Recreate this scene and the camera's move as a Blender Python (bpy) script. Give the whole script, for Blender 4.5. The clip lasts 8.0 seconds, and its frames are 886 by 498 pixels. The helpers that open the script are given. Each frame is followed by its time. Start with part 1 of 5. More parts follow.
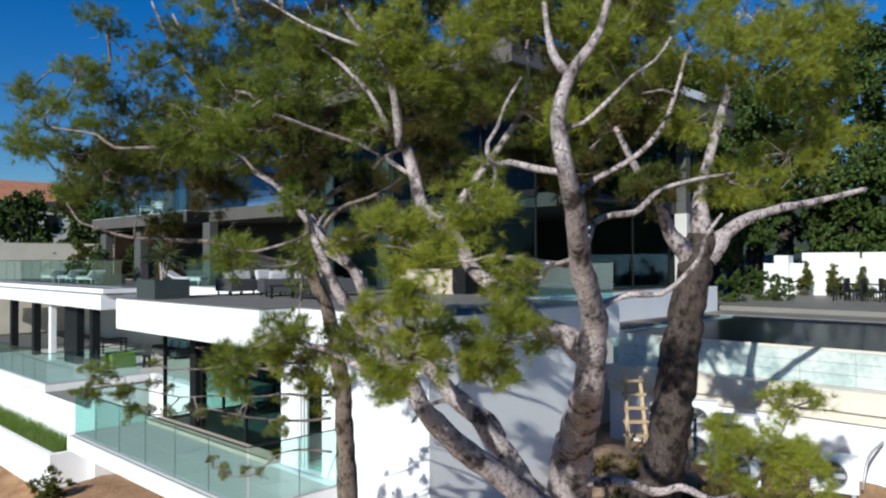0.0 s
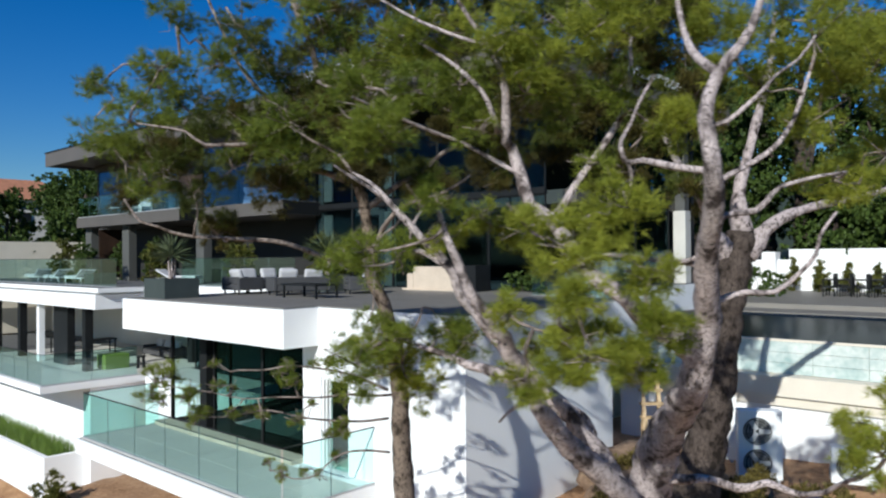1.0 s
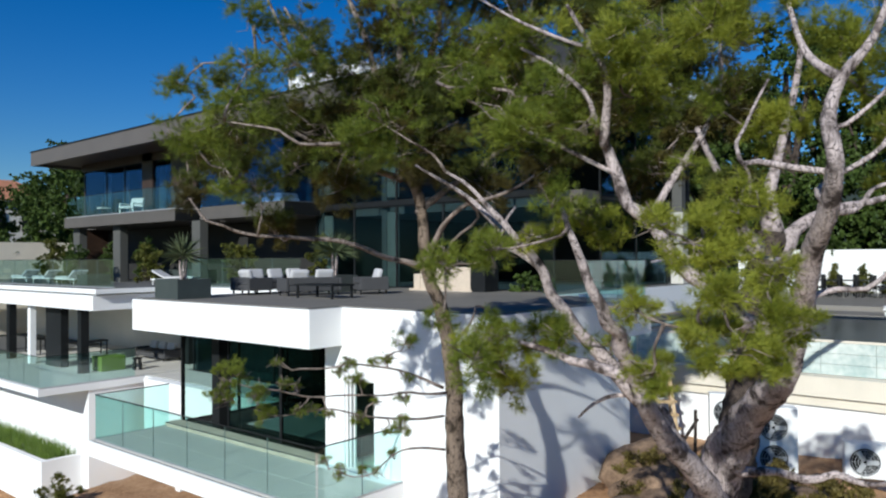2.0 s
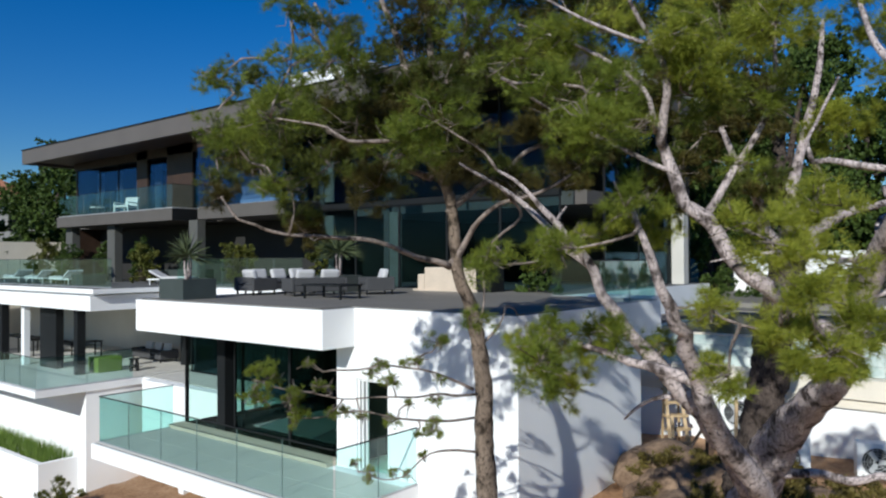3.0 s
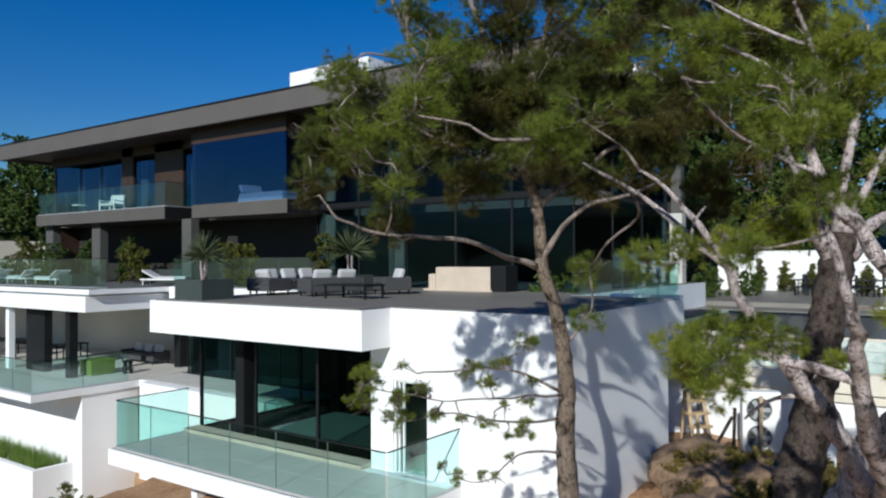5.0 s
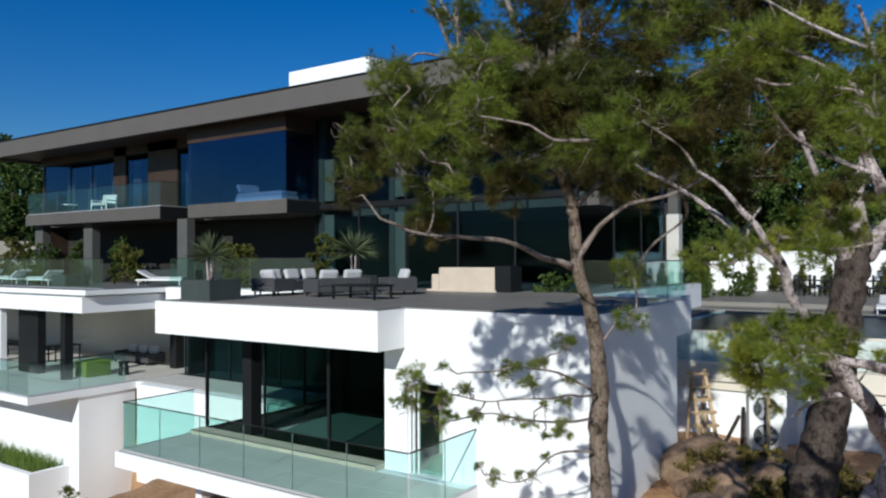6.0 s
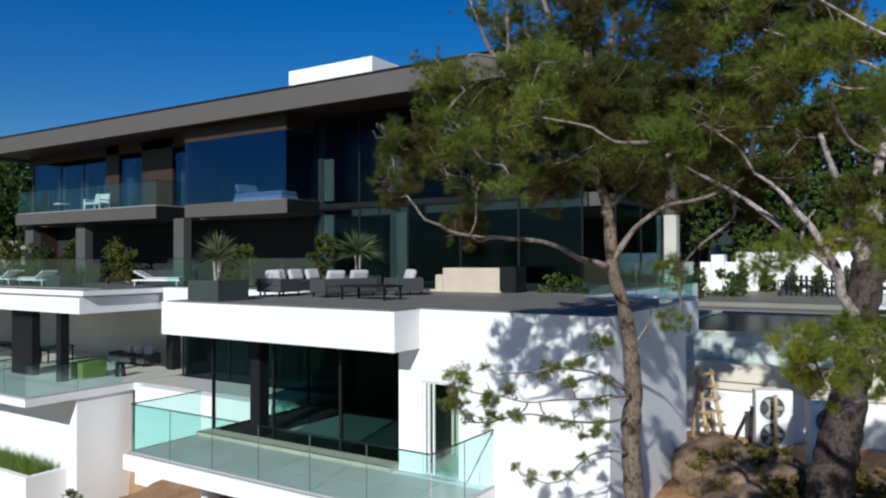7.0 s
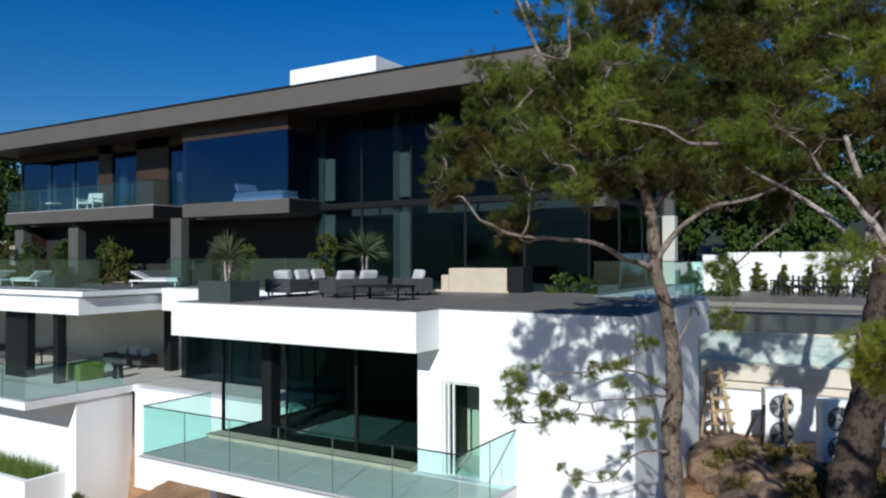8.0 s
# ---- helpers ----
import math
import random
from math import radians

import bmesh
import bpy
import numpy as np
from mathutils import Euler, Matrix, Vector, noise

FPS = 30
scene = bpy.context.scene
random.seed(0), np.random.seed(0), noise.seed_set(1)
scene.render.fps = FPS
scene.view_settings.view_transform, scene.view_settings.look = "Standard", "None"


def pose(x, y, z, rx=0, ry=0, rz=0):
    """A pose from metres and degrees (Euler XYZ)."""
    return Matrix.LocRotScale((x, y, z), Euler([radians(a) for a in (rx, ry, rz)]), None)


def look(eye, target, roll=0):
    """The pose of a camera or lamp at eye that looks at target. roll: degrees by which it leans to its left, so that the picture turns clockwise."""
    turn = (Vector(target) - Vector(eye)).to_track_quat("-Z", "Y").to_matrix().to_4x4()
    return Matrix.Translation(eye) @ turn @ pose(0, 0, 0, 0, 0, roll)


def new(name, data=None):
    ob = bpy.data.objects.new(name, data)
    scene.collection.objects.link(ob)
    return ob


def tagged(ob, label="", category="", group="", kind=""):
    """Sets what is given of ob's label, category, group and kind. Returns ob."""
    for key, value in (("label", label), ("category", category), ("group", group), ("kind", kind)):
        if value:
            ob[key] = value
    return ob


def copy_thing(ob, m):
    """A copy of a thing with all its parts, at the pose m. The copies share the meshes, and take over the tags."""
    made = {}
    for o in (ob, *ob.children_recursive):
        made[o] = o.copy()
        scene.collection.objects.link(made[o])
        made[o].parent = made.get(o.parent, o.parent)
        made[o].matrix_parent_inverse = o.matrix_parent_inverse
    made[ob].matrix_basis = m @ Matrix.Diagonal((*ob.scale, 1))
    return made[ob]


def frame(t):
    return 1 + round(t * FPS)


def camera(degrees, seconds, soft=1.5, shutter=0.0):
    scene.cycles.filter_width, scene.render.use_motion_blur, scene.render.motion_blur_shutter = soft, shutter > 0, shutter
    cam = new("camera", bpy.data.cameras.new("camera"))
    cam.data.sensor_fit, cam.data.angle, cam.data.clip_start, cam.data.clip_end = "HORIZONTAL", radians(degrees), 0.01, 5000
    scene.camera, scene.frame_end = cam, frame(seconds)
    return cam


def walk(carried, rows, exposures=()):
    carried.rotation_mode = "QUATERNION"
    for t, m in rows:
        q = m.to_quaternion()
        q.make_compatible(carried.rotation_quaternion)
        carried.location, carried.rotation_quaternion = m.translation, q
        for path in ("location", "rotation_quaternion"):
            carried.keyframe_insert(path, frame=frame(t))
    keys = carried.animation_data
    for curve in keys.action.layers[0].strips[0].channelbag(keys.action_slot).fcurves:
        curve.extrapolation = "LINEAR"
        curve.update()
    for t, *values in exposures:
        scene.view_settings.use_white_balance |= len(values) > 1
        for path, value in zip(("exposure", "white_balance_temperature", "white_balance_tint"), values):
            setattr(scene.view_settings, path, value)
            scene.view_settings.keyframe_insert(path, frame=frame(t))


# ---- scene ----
cam = camera(61.9, 8.0, soft=2.2, shutter=0.5)
PATH = [
    (0, (-0.528, 0.119, 1.44), (0.903, 1.516, 1.47), -0.2),
    (0.5, (-0.874, 0.506, 1.455), (0.583, 1.876, 1.476), -0.4),
    (1, (-1.293, 1.03, 1.46), (0.193, 2.369, 1.482), -0.4),
    (1.5, (-1.812, 1.472, 1.446), (-0.297, 2.777, 1.47), -0.4),
    (3, (-2.402, 2.339, 1.436), (-0.844, 3.592, 1.462), -0.3),
    (3.5, (-2.637, 2.653, 1.437), (-1.063, 3.887, 1.462), -0.3),
    (4, (-2.865, 2.974, 1.442), (-1.276, 4.188, 1.466), -0.3),
    (4.5, (-3.104, 3.384, 1.448), (-1.496, 4.574, 1.472), -0.3),
    (6, (-3.746, 4.323, 1.454), (-2.092, 5.447, 1.479), -0.25),
    (6.5, (-3.936, 4.668, 1.452), (-2.267, 5.77, 1.478), -0.25),
    (7, (-4.142, 4.931, 1.468), (-2.46, 6.013, 1.493), -0.2),
    (7.5, (-4.369, 5.328, 1.473), (-2.671, 6.385, 1.498), -0.2),
    (8, (-4.591, 5.677, 1.476), (-2.879, 6.711, 1.501), -0.2),
]
walk(cam, [(t, look(eye, target, roll)) for t, eye, target, roll in PATH], exposures=[(0, 0.15, 6150, 4), (3, 0.01, 6150, 4), (8, -0.12, 6150, 4)])

# ---- world, sun ----
SUN_DIR = Vector((-0.86, -0.25, 0.46)).normalized()     # towards the sun
world = bpy.data.worlds.new("sky_world")
scene.world = world
world.use_nodes = True
wn = world.node_tree
sky = wn.nodes.new("ShaderNodeTexSky")
sky.sky_type = 'NISHITA'
sky.sun_disc = False
sky.sun_elevation = math.asin(SUN_DIR.z)
sky.sun_rotation = math.atan2(SUN_DIR.x, SUN_DIR.y)
sky.air_density = 1.25
sky.dust_density = 0.0
sky.ozone_density = 8.0
sky.altitude = 300
hsv = wn.nodes.new("ShaderNodeHueSaturation")
hsv.inputs["Hue"].default_value = 0.512
hsv.inputs["Saturation"].default_value = 1.25
wn.links.new(sky.outputs["Color"], hsv.inputs["Color"])
wn.links.new(hsv.outputs["Color"], wn.nodes["Background"].inputs["Color"])
wn.nodes["Background"].inputs["Strength"].default_value = 0.08

sun = new("sun", bpy.data.lights.new("sun", 'SUN'))
sun.data.energy = 5.0
sun.data.angle = radians(0.53)
sun.data.color = (1.0, 0.96, 0.90)
sun.matrix_world = look(Vector((-20, 0, 30)), Vector((-20, 0, 30)) - SUN_DIR)


# ---- helpers ----
def part(name, bm, material, parent=None, label=""):
    """Links a bmesh as one mesh object under a thing or a part."""
    me = bpy.data.meshes.new(name)
    bm.to_mesh(me)
    bm.free()
    me.materials.append(material)
    ob = new(name, me)
    if parent is not None:
        ob.parent = parent
        ob.matrix_parent_inverse = Matrix.Translation(parent.location).inverted() if parent.type == 'EMPTY' else Matrix()
    if label:
        ob["label"] = label
    return ob


def empty(name, at, label, category, group="", kind=""):
    ob = new(name)
    ob.location = at
    ob.empty_display_size = 0.1
    return tagged(ob, label, category, group, kind)


def add_box(bm, x0, x1, y0, y1, z0, z1, bevel=0.0):
    r = bmesh.ops.create_cube(bm, size=1.0, matrix=Matrix.Translation(((x0 + x1) / 2, (y0 + y1) / 2, (z0 + z1) / 2))
                              @ Matrix.Diagonal((abs(x1 - x0), abs(y1 - y0), abs(z1 - z0), 1)))
    if bevel:
        edges = list({e for v in r["verts"] for e in v.link_edges})
        bmesh.ops.bevel(bm, geom=edges, offset=bevel, segments=2, affect='EDGES', profile=0.6)


def boxm(*dims, bevel=0.0):
    bm = bmesh.new()
    add_box(bm, *dims, bevel=bevel)
    return bm


def boxes(*many, bevel=0.0):
    bm = bmesh.new()
    for d in many:
        add_box(bm, *d, bevel=bevel)
    return bm


def add_tube(bm, pts, seg=8, wob=0.0, cap=True):
    """A tapered tube along points (x, y, z, r)."""
    rings = []
    n = len(pts)
    side = Vector((0.31, 0.87, 0.12)).normalized()
    for i, p in enumerate(pts):
        c = Vector(p[:3])
        a = Vector(pts[max(i - 1, 0)][:3])
        b = Vector(pts[min(i + 1, n - 1)][:3])
        d = (b - a)
        d = d.normalized() if d.length > 1e-6 else Vector((0, 0, 1))
        u = (side - d * side.dot(d))
        u = u.normalized() if u.length > 1e-3 else d.orthogonal().normalized()
        side = u
        v = d.cross(u)
        ring = []
        for k in range(seg):
            ang = 2 * math.pi * k / seg
            r = p[3]
            if wob:
                q = c * 5 + Vector((math.cos(ang), math.sin(ang), 0)) * 1.3
                r *= 1 + wob * noise.noise(q)
            ring.append(bm.verts.new(c + (u * math.cos(ang) + v * math.sin(ang)) * r))
        rings.append(ring)
    for a, b in zip(rings, rings[1:]):
        for k in range(seg):
            bm.faces.new((a[k], a[(k + 1) % seg], b[(k + 1) % seg], b[k]))
    if cap:
        bm.faces.new(rings[0][::-1])
        bm.faces.new(rings[-1])


def smooth(ob):
    ob.data.polygons.foreach_set("use_smooth", [True] * len(ob.data.polygons))
    return ob


def spline(pts, step=0.12):
    """Points (x, y, z, r) smoothed by a Catmull-Rom curve."""
    out = []
    P = [np.array(p, float) for p in pts]
    P = [2 * P[0] - P[1]] + P + [2 * P[-1] - P[-2]]
    for i in range(1, len(P) - 2):
        n = max(2, int(np.linalg.norm(P[i + 1][:3] - P[i][:3]) / step))
        for k in range(n):
            t = k / n
            a, b, c, d = P[i - 1:i + 3]
            q = 0.5 * (2 * b + (c - a) * t + (2 * a - 5 * b + 4 * c - d) * t * t + (3 * b - a - 3 * c + d) * t ** 3)
            q[3] = b[3] + (c[3] - b[3]) * t
            out.append(q)
    out.append(P[-2])
    return out


# ---- materials ----
def mat(name, color, rough=0.6, metal=0.0, var=0.15, scale=3.0, fine=40.0, bump=0.15, hue=None, spec=0.5, dist=0.01):
    """A surface with colour variation at two scales and fine relief, in object metres."""
    m = bpy.data.materials.new(name)
    m.use_nodes = True
    nt = m.node_tree
    b = nt.nodes["Principled BSDF"]
    b.inputs["Roughness"].default_value = rough
    b.inputs["Metallic"].default_value = metal
    b.inputs["Specular IOR Level"].default_value = spec
    geo = nt.nodes.new("ShaderNodeNewGeometry")
    n1 = nt.nodes.new("ShaderNodeTexNoise")
    n1.inputs["Scale"].default_value = scale
    n1.inputs["Detail"].default_value = 4
    n2 = nt.nodes.new("ShaderNodeTexNoise")
    n2.inputs["Scale"].default_value = fine
    n2.inputs["Detail"].default_value = 3
    nt.links.new(geo.outputs["Position"], n1.inputs["Vector"])
    nt.links.new(geo.outputs["Position"], n2.inputs["Vector"])
    mix = nt.nodes.new("ShaderNodeMix")
    mix.data_type = 'FLOAT'
    mix.inputs[0].default_value = 0.4
    nt.links.new(n1.outputs["Fac"], mix.inputs[2])
    nt.links.new(n2.outputs["Fac"], mix.inputs[3])
    ramp = nt.nodes.new("ShaderNodeValToRGB")
    c = np.array(color)
    h = np.array(hue) if hue else c
    ramp.color_ramp.elements[0].position = 0.3
    ramp.color_ramp.elements[1].position = 0.7
    ramp.color_ramp.elements[0].color = (*(c * (1 - var)), 1)
    ramp.color_ramp.elements[1].color = (*np.minimum(h * (1 + var), 0.95), 1)
    nt.links.new(mix.outputs[0], ramp.inputs["Fac"])
    nt.links.new(ramp.outputs["Color"], b.inputs["Base Color"])
    if bump:
        bp = nt.nodes.new("ShaderNodeBump")
        bp.inputs["Strength"].default_value = bump
        bp.inputs["Distance"].default_value = dist
        nt.links.new(n2.outputs["Fac"], bp.inputs["Height"])
        nt.links.new(bp.outputs["Normal"], b.inputs["Normal"])
    return m


def glass(name, color, rough=0.0, alpha=0.3, gloss=(1, 1, 1), edge=0.5):
    """Thin architectural glass: a tinted see-through sheet with a gloss that grows at glancing angles."""
    m = bpy.data.materials.new(name)
    m.use_nodes = True
    nt = m.node_tree
    nt.nodes.remove(nt.nodes["Principled BSDF"])
    out = nt.nodes["Material Output"]
    tr = nt.nodes.new("ShaderNodeBsdfTransparent")
    tr.inputs["Color"].default_value = (*color, 1)
    gl = nt.nodes.new("ShaderNodeBsdfGlossy")
    gl.inputs["Roughness"].default_value = rough
    gl.inputs["Color"].default_value = (*gloss, 1)
    fr = nt.nodes.new("ShaderNodeLayerWeight")
    pw = nt.nodes.new("ShaderNodeMath")
    pw.operation = 'POWER'
    pw.inputs[1].default_value = 4.0
    nt.links.new(fr.outputs["Facing"], pw.inputs[0])
    mx = nt.nodes.new("ShaderNodeMixShader")
    sc = nt.nodes.new("ShaderNodeMath")
    sc.operation = 'MULTIPLY_ADD'
    sc.inputs[1].default_value = edge
    sc.inputs[2].default_value = alpha
    sc.use_clamp = True
    nt.links.new(pw.outputs[0], sc.inputs[0])
    nt.links.new(sc.outputs[0], mx.inputs[0])
    nt.links.new(tr.outputs[0], mx.inputs[1])
    nt.links.new(gl.outputs[0], mx.inputs[2])
    nt.links.new(mx.outputs[0], out.inputs["Surface"])
    return m


def leaf(name, dark, light, trans=0.3):
    m = bpy.data.materials.new(name)
    m.use_nodes = True
    nt = m.node_tree
    b = nt.nodes["Principled BSDF"]
    b.inputs["Roughness"].default_value = 0.55
    b.inputs["Specular IOR Level"].default_value = 0.25
    geo = nt.nodes.new("ShaderNodeNewGeometry")
    n1 = nt.nodes.new("ShaderNodeTexNoise")
    n1.inputs["Scale"].default_value = 1.7
    nt.links.new(geo.outputs["Position"], n1.inputs["Vector"])
    add = nt.nodes.new("ShaderNodeMath")
    add.operation = 'MULTIPLY_ADD'
    add.inputs[1].default_value = 0.45
    nt.links.new(geo.outputs["Random Per Island"], add.inputs[0])
    nt.links.new(n1.outputs["Fac"], add.inputs[2])
    ramp = nt.nodes.new("ShaderNodeValToRGB")
    ramp.color_ramp.elements[0].position = 0.4
    ramp.color_ramp.elements[1].position = 0.95
    ramp.color_ramp.elements[0].color = (*dark, 1)
    ramp.color_ramp.elements[1].color = (*light, 1)
    nt.links.new(add.outputs[0], ramp.inputs["Fac"])
    nt.links.new(ramp.outputs["Color"], b.inputs["Base Color"])
    tl = nt.nodes.new("ShaderNodeBsdfTranslucent")
    nt.links.new(ramp.outputs["Color"], tl.inputs["Color"])
    mx = nt.nodes.new("ShaderNodeMixShader")
    mx.inputs[0].default_value = trans
    nt.links.new(b.outputs[0], mx.inputs[1])
    nt.links.new(tl.outputs[0], mx.inputs[2])
    nt.links.new(mx.outputs[0], nt.nodes["Material Output"].inputs["Surface"])
    return m


STUCCO = mat("white_stucco", (0.80, 0.80, 0.80), 0.8, var=0.05, scale=0.6, fine=60, bump=0.15)
PLASTER = mat("beige_plaster", (0.62, 0.57, 0.50), 0.85, var=0.08, scale=0.7, fine=50)
TILE = mat("deck_tile", (0.19, 0.175, 0.155), 0.55, var=0.14, scale=0.9, fine=30, bump=0.1)
TILE_LIGHT = mat("terrace_tile", (0.52, 0.50, 0.46), 0.6, var=0.1, scale=0.9, fine=30, bump=0.1)
JOINT = mat("tile_joint", (0.10, 0.10, 0.10), 0.9, var=0.2)
FASCIA = mat("bronze_fascia", (0.105, 0.092, 0.083), 0.5, metal=0.0, var=0.10, scale=0.8, fine=20, bump=0.05)
CONCRETE = mat("grey_concrete", (0.085, 0.076, 0.069), 0.75, var=0.14, scale=1.1, fine=25)
COLUMN = mat("pale_concrete", (0.075, 0.075, 0.07), 0.75, var=0.12, scale=1.1, fine=25)
SOFFIT = mat("brown_timber", (0.040, 0.022, 0.014), 0.5, var=0.35, scale=2.0, fine=12, bump=0.1)
DARK = mat("black_metal", (0.012, 0.013, 0.014), 0.5, metal=0.0, var=0.2, bump=0.03, spec=0.15)
# Near-black wall colour carries the unlit darkness of the rooms.
ROOM = mat("unlit_room_wall", (0.016, 0.015, 0.014), 0.7, var=0.2)
FLOORIN = mat("polished_floor", (0.045, 0.044, 0.042), 0.15, var=0.15, bump=0.0)
CURTAIN = mat("linen_curtain", (0.55, 0.52, 0.46), 0.9, var=0.1, scale=6, fine=60)
PANE = glass("tinted_pane", (0.34, 0.46, 0.43), alpha=0.012, gloss=(0.45, 0.65, 0.6), edge=0.3)
PANE_MID = glass("green_pane", (0.52, 0.66, 0.63), alpha=0.012, gloss=(0.45, 0.65, 0.6), edge=0.3)
PANE_CLEAR = glass("clear_green_pane", (0.80, 0.93, 0.90), alpha=0.015, gloss=(0.5, 0.75, 0.7), edge=0.3)
# Blue gloss tint puts a deep sky into the upper panes' reflection.
PANE_BLUE = glass("reflecting_pane", (0.60, 0.70, 0.80), alpha=0.10, gloss=(0.36, 0.60, 0.96))
PANE_DARK = glass("dark_pane", (0.66, 0.76, 0.78), alpha=0.012, gloss=(0.5, 0.8, 1.0), edge=0.25)
SEAL = mat("grey_green_seal", (0.10, 0.14, 0.135), 0.5, var=0.1, bump=0.0)
RAILGLASS = glass("rail_glass", (0.80, 0.95, 0.93), alpha=0.04)
def ground_material():
    """Bare soil near the house that turns to dusty green scrub further off."""
    m = mat("orange_soil", (0.30, 0.145, 0.06), 0.95, var=0.35, scale=0.9, fine=9, bump=0.6, hue=(0.36, 0.22, 0.12), dist=0.06)
    nt = m.node_tree
    b = nt.nodes["Principled BSDF"]
    near = b.inputs["Base Color"].links[0].from_socket
    geo = nt.nodes.new("ShaderNodeNewGeometry")
    ln = nt.nodes.new("ShaderNodeVectorMath")
    ln.operation = 'DISTANCE'
    ln.inputs[1].default_value = (9, 20, -5)
    nt.links.new(geo.outputs["Position"], ln.inputs[0])
    mr = nt.nodes.new("ShaderNodeMapRange")
    mr.inputs["From Min"].default_value = 16
    mr.inputs["From Max"].default_value = 40
    nt.links.new(ln.outputs["Value"], mr.inputs["Value"])
    mx = nt.nodes.new("ShaderNodeMix")
    mx.data_type = 'RGBA'
    nt.links.new(mr.outputs["Result"], mx.inputs[0])
    nt.links.new(near, mx.inputs[6])
    mx.inputs[7].default_value = (0.025, 0.038, 0.016, 1)
    nt.links.new(mx.outputs[2], b.inputs["Base Color"])
    return m


SOIL = ground_material()
ROCK = mat("brown_rock", (0.11, 0.06, 0.034), 0.9, var=0.45, scale=2.5, fine=14, bump=0.8, hue=(0.21, 0.14, 0.09), dist=0.04)
def water_material():
    """Still pool water: a faintly rippled mirror over dark depth."""
    m = mat("pool_water", (0.006, 0.013, 0.022), 0.3, var=0.1, scale=0.8, fine=1.6, bump=0.05, spec=0.05)
    nt = m.node_tree
    b = nt.nodes["Principled BSDF"]
    gl = nt.nodes.new("ShaderNodeBsdfGlossy")
    gl.inputs["Roughness"].default_value = 0.015
    gl.inputs["Color"].default_value = (0.92, 1.0, 1.0, 1)
    nt.links.new(b.inputs["Normal"].links[0].from_socket, gl.inputs["Normal"])
    mx = nt.nodes.new("ShaderNodeMixShader")
    mx.inputs[0].default_value = 0.03
    nt.links.new(b.outputs[0], mx.inputs[1])
    nt.links.new(gl.outputs[0], mx.inputs[2])
    nt.links.new(mx.outputs[0], nt.nodes["Material Output"].inputs["Surface"])
    return m


WATER = water_material()
FACETILE = mat("wet_face_tile", (0.36, 0.49, 0.47), 0.12, var=0.2, scale=1.5, fine=7, bump=0.1, hue=(0.58, 0.60, 0.56), spec=0.6)
POOLTILE = mat("pool_tile", (0.30, 0.46, 0.44), 0.3, var=0.12, scale=2.0, fine=30)
DARKTILE = mat("dark_pool_tile", (0.007, 0.012, 0.022), 0.25, var=0.3, scale=2.0, fine=30)
CREAM = mat("cream_stone", (0.66, 0.60, 0.50), 0.7, var=0.08, scale=1.2, fine=30)
STONE = mat("beige_stone", (0.52, 0.43, 0.34), 0.7, var=0.14, scale=1.6, fine=24)
WOOD = mat("pale_wood", (0.42, 0.30, 0.17), 0.65, var=0.25, scale=5, fine=40)
DECKWOOD = mat("deck_boards", (0.20, 0.16, 0.13), 0.7, var=0.3, scale=4, fine=30)
POT = mat("dark_planter", (0.045, 0.055, 0.052), 0.5, var=0.2)
FABRIC = mat("grey_fabric", (0.05, 0.05, 0.053), 0.95, var=0.15, fine=90)
CUSHION = mat("pale_cushion", (0.50, 0.49, 0.50), 0.95, var=0.08, fine=90)
WHITEPAINT = mat("white_paint", (0.78, 0.78, 0.77), 0.5, var=0.05)
STEEL = mat("galvanised_steel", (0.45, 0.46, 0.47), 0.45, metal=0.4, var=0.15)
LIME = mat("green_upholstery", (0.13, 0.18, 0.025), 0.85, var=0.15, fine=70)
TERRACOTTA = mat("terracotta", (0.40, 0.17, 0.09), 0.85, var=0.25, scale=1.5)


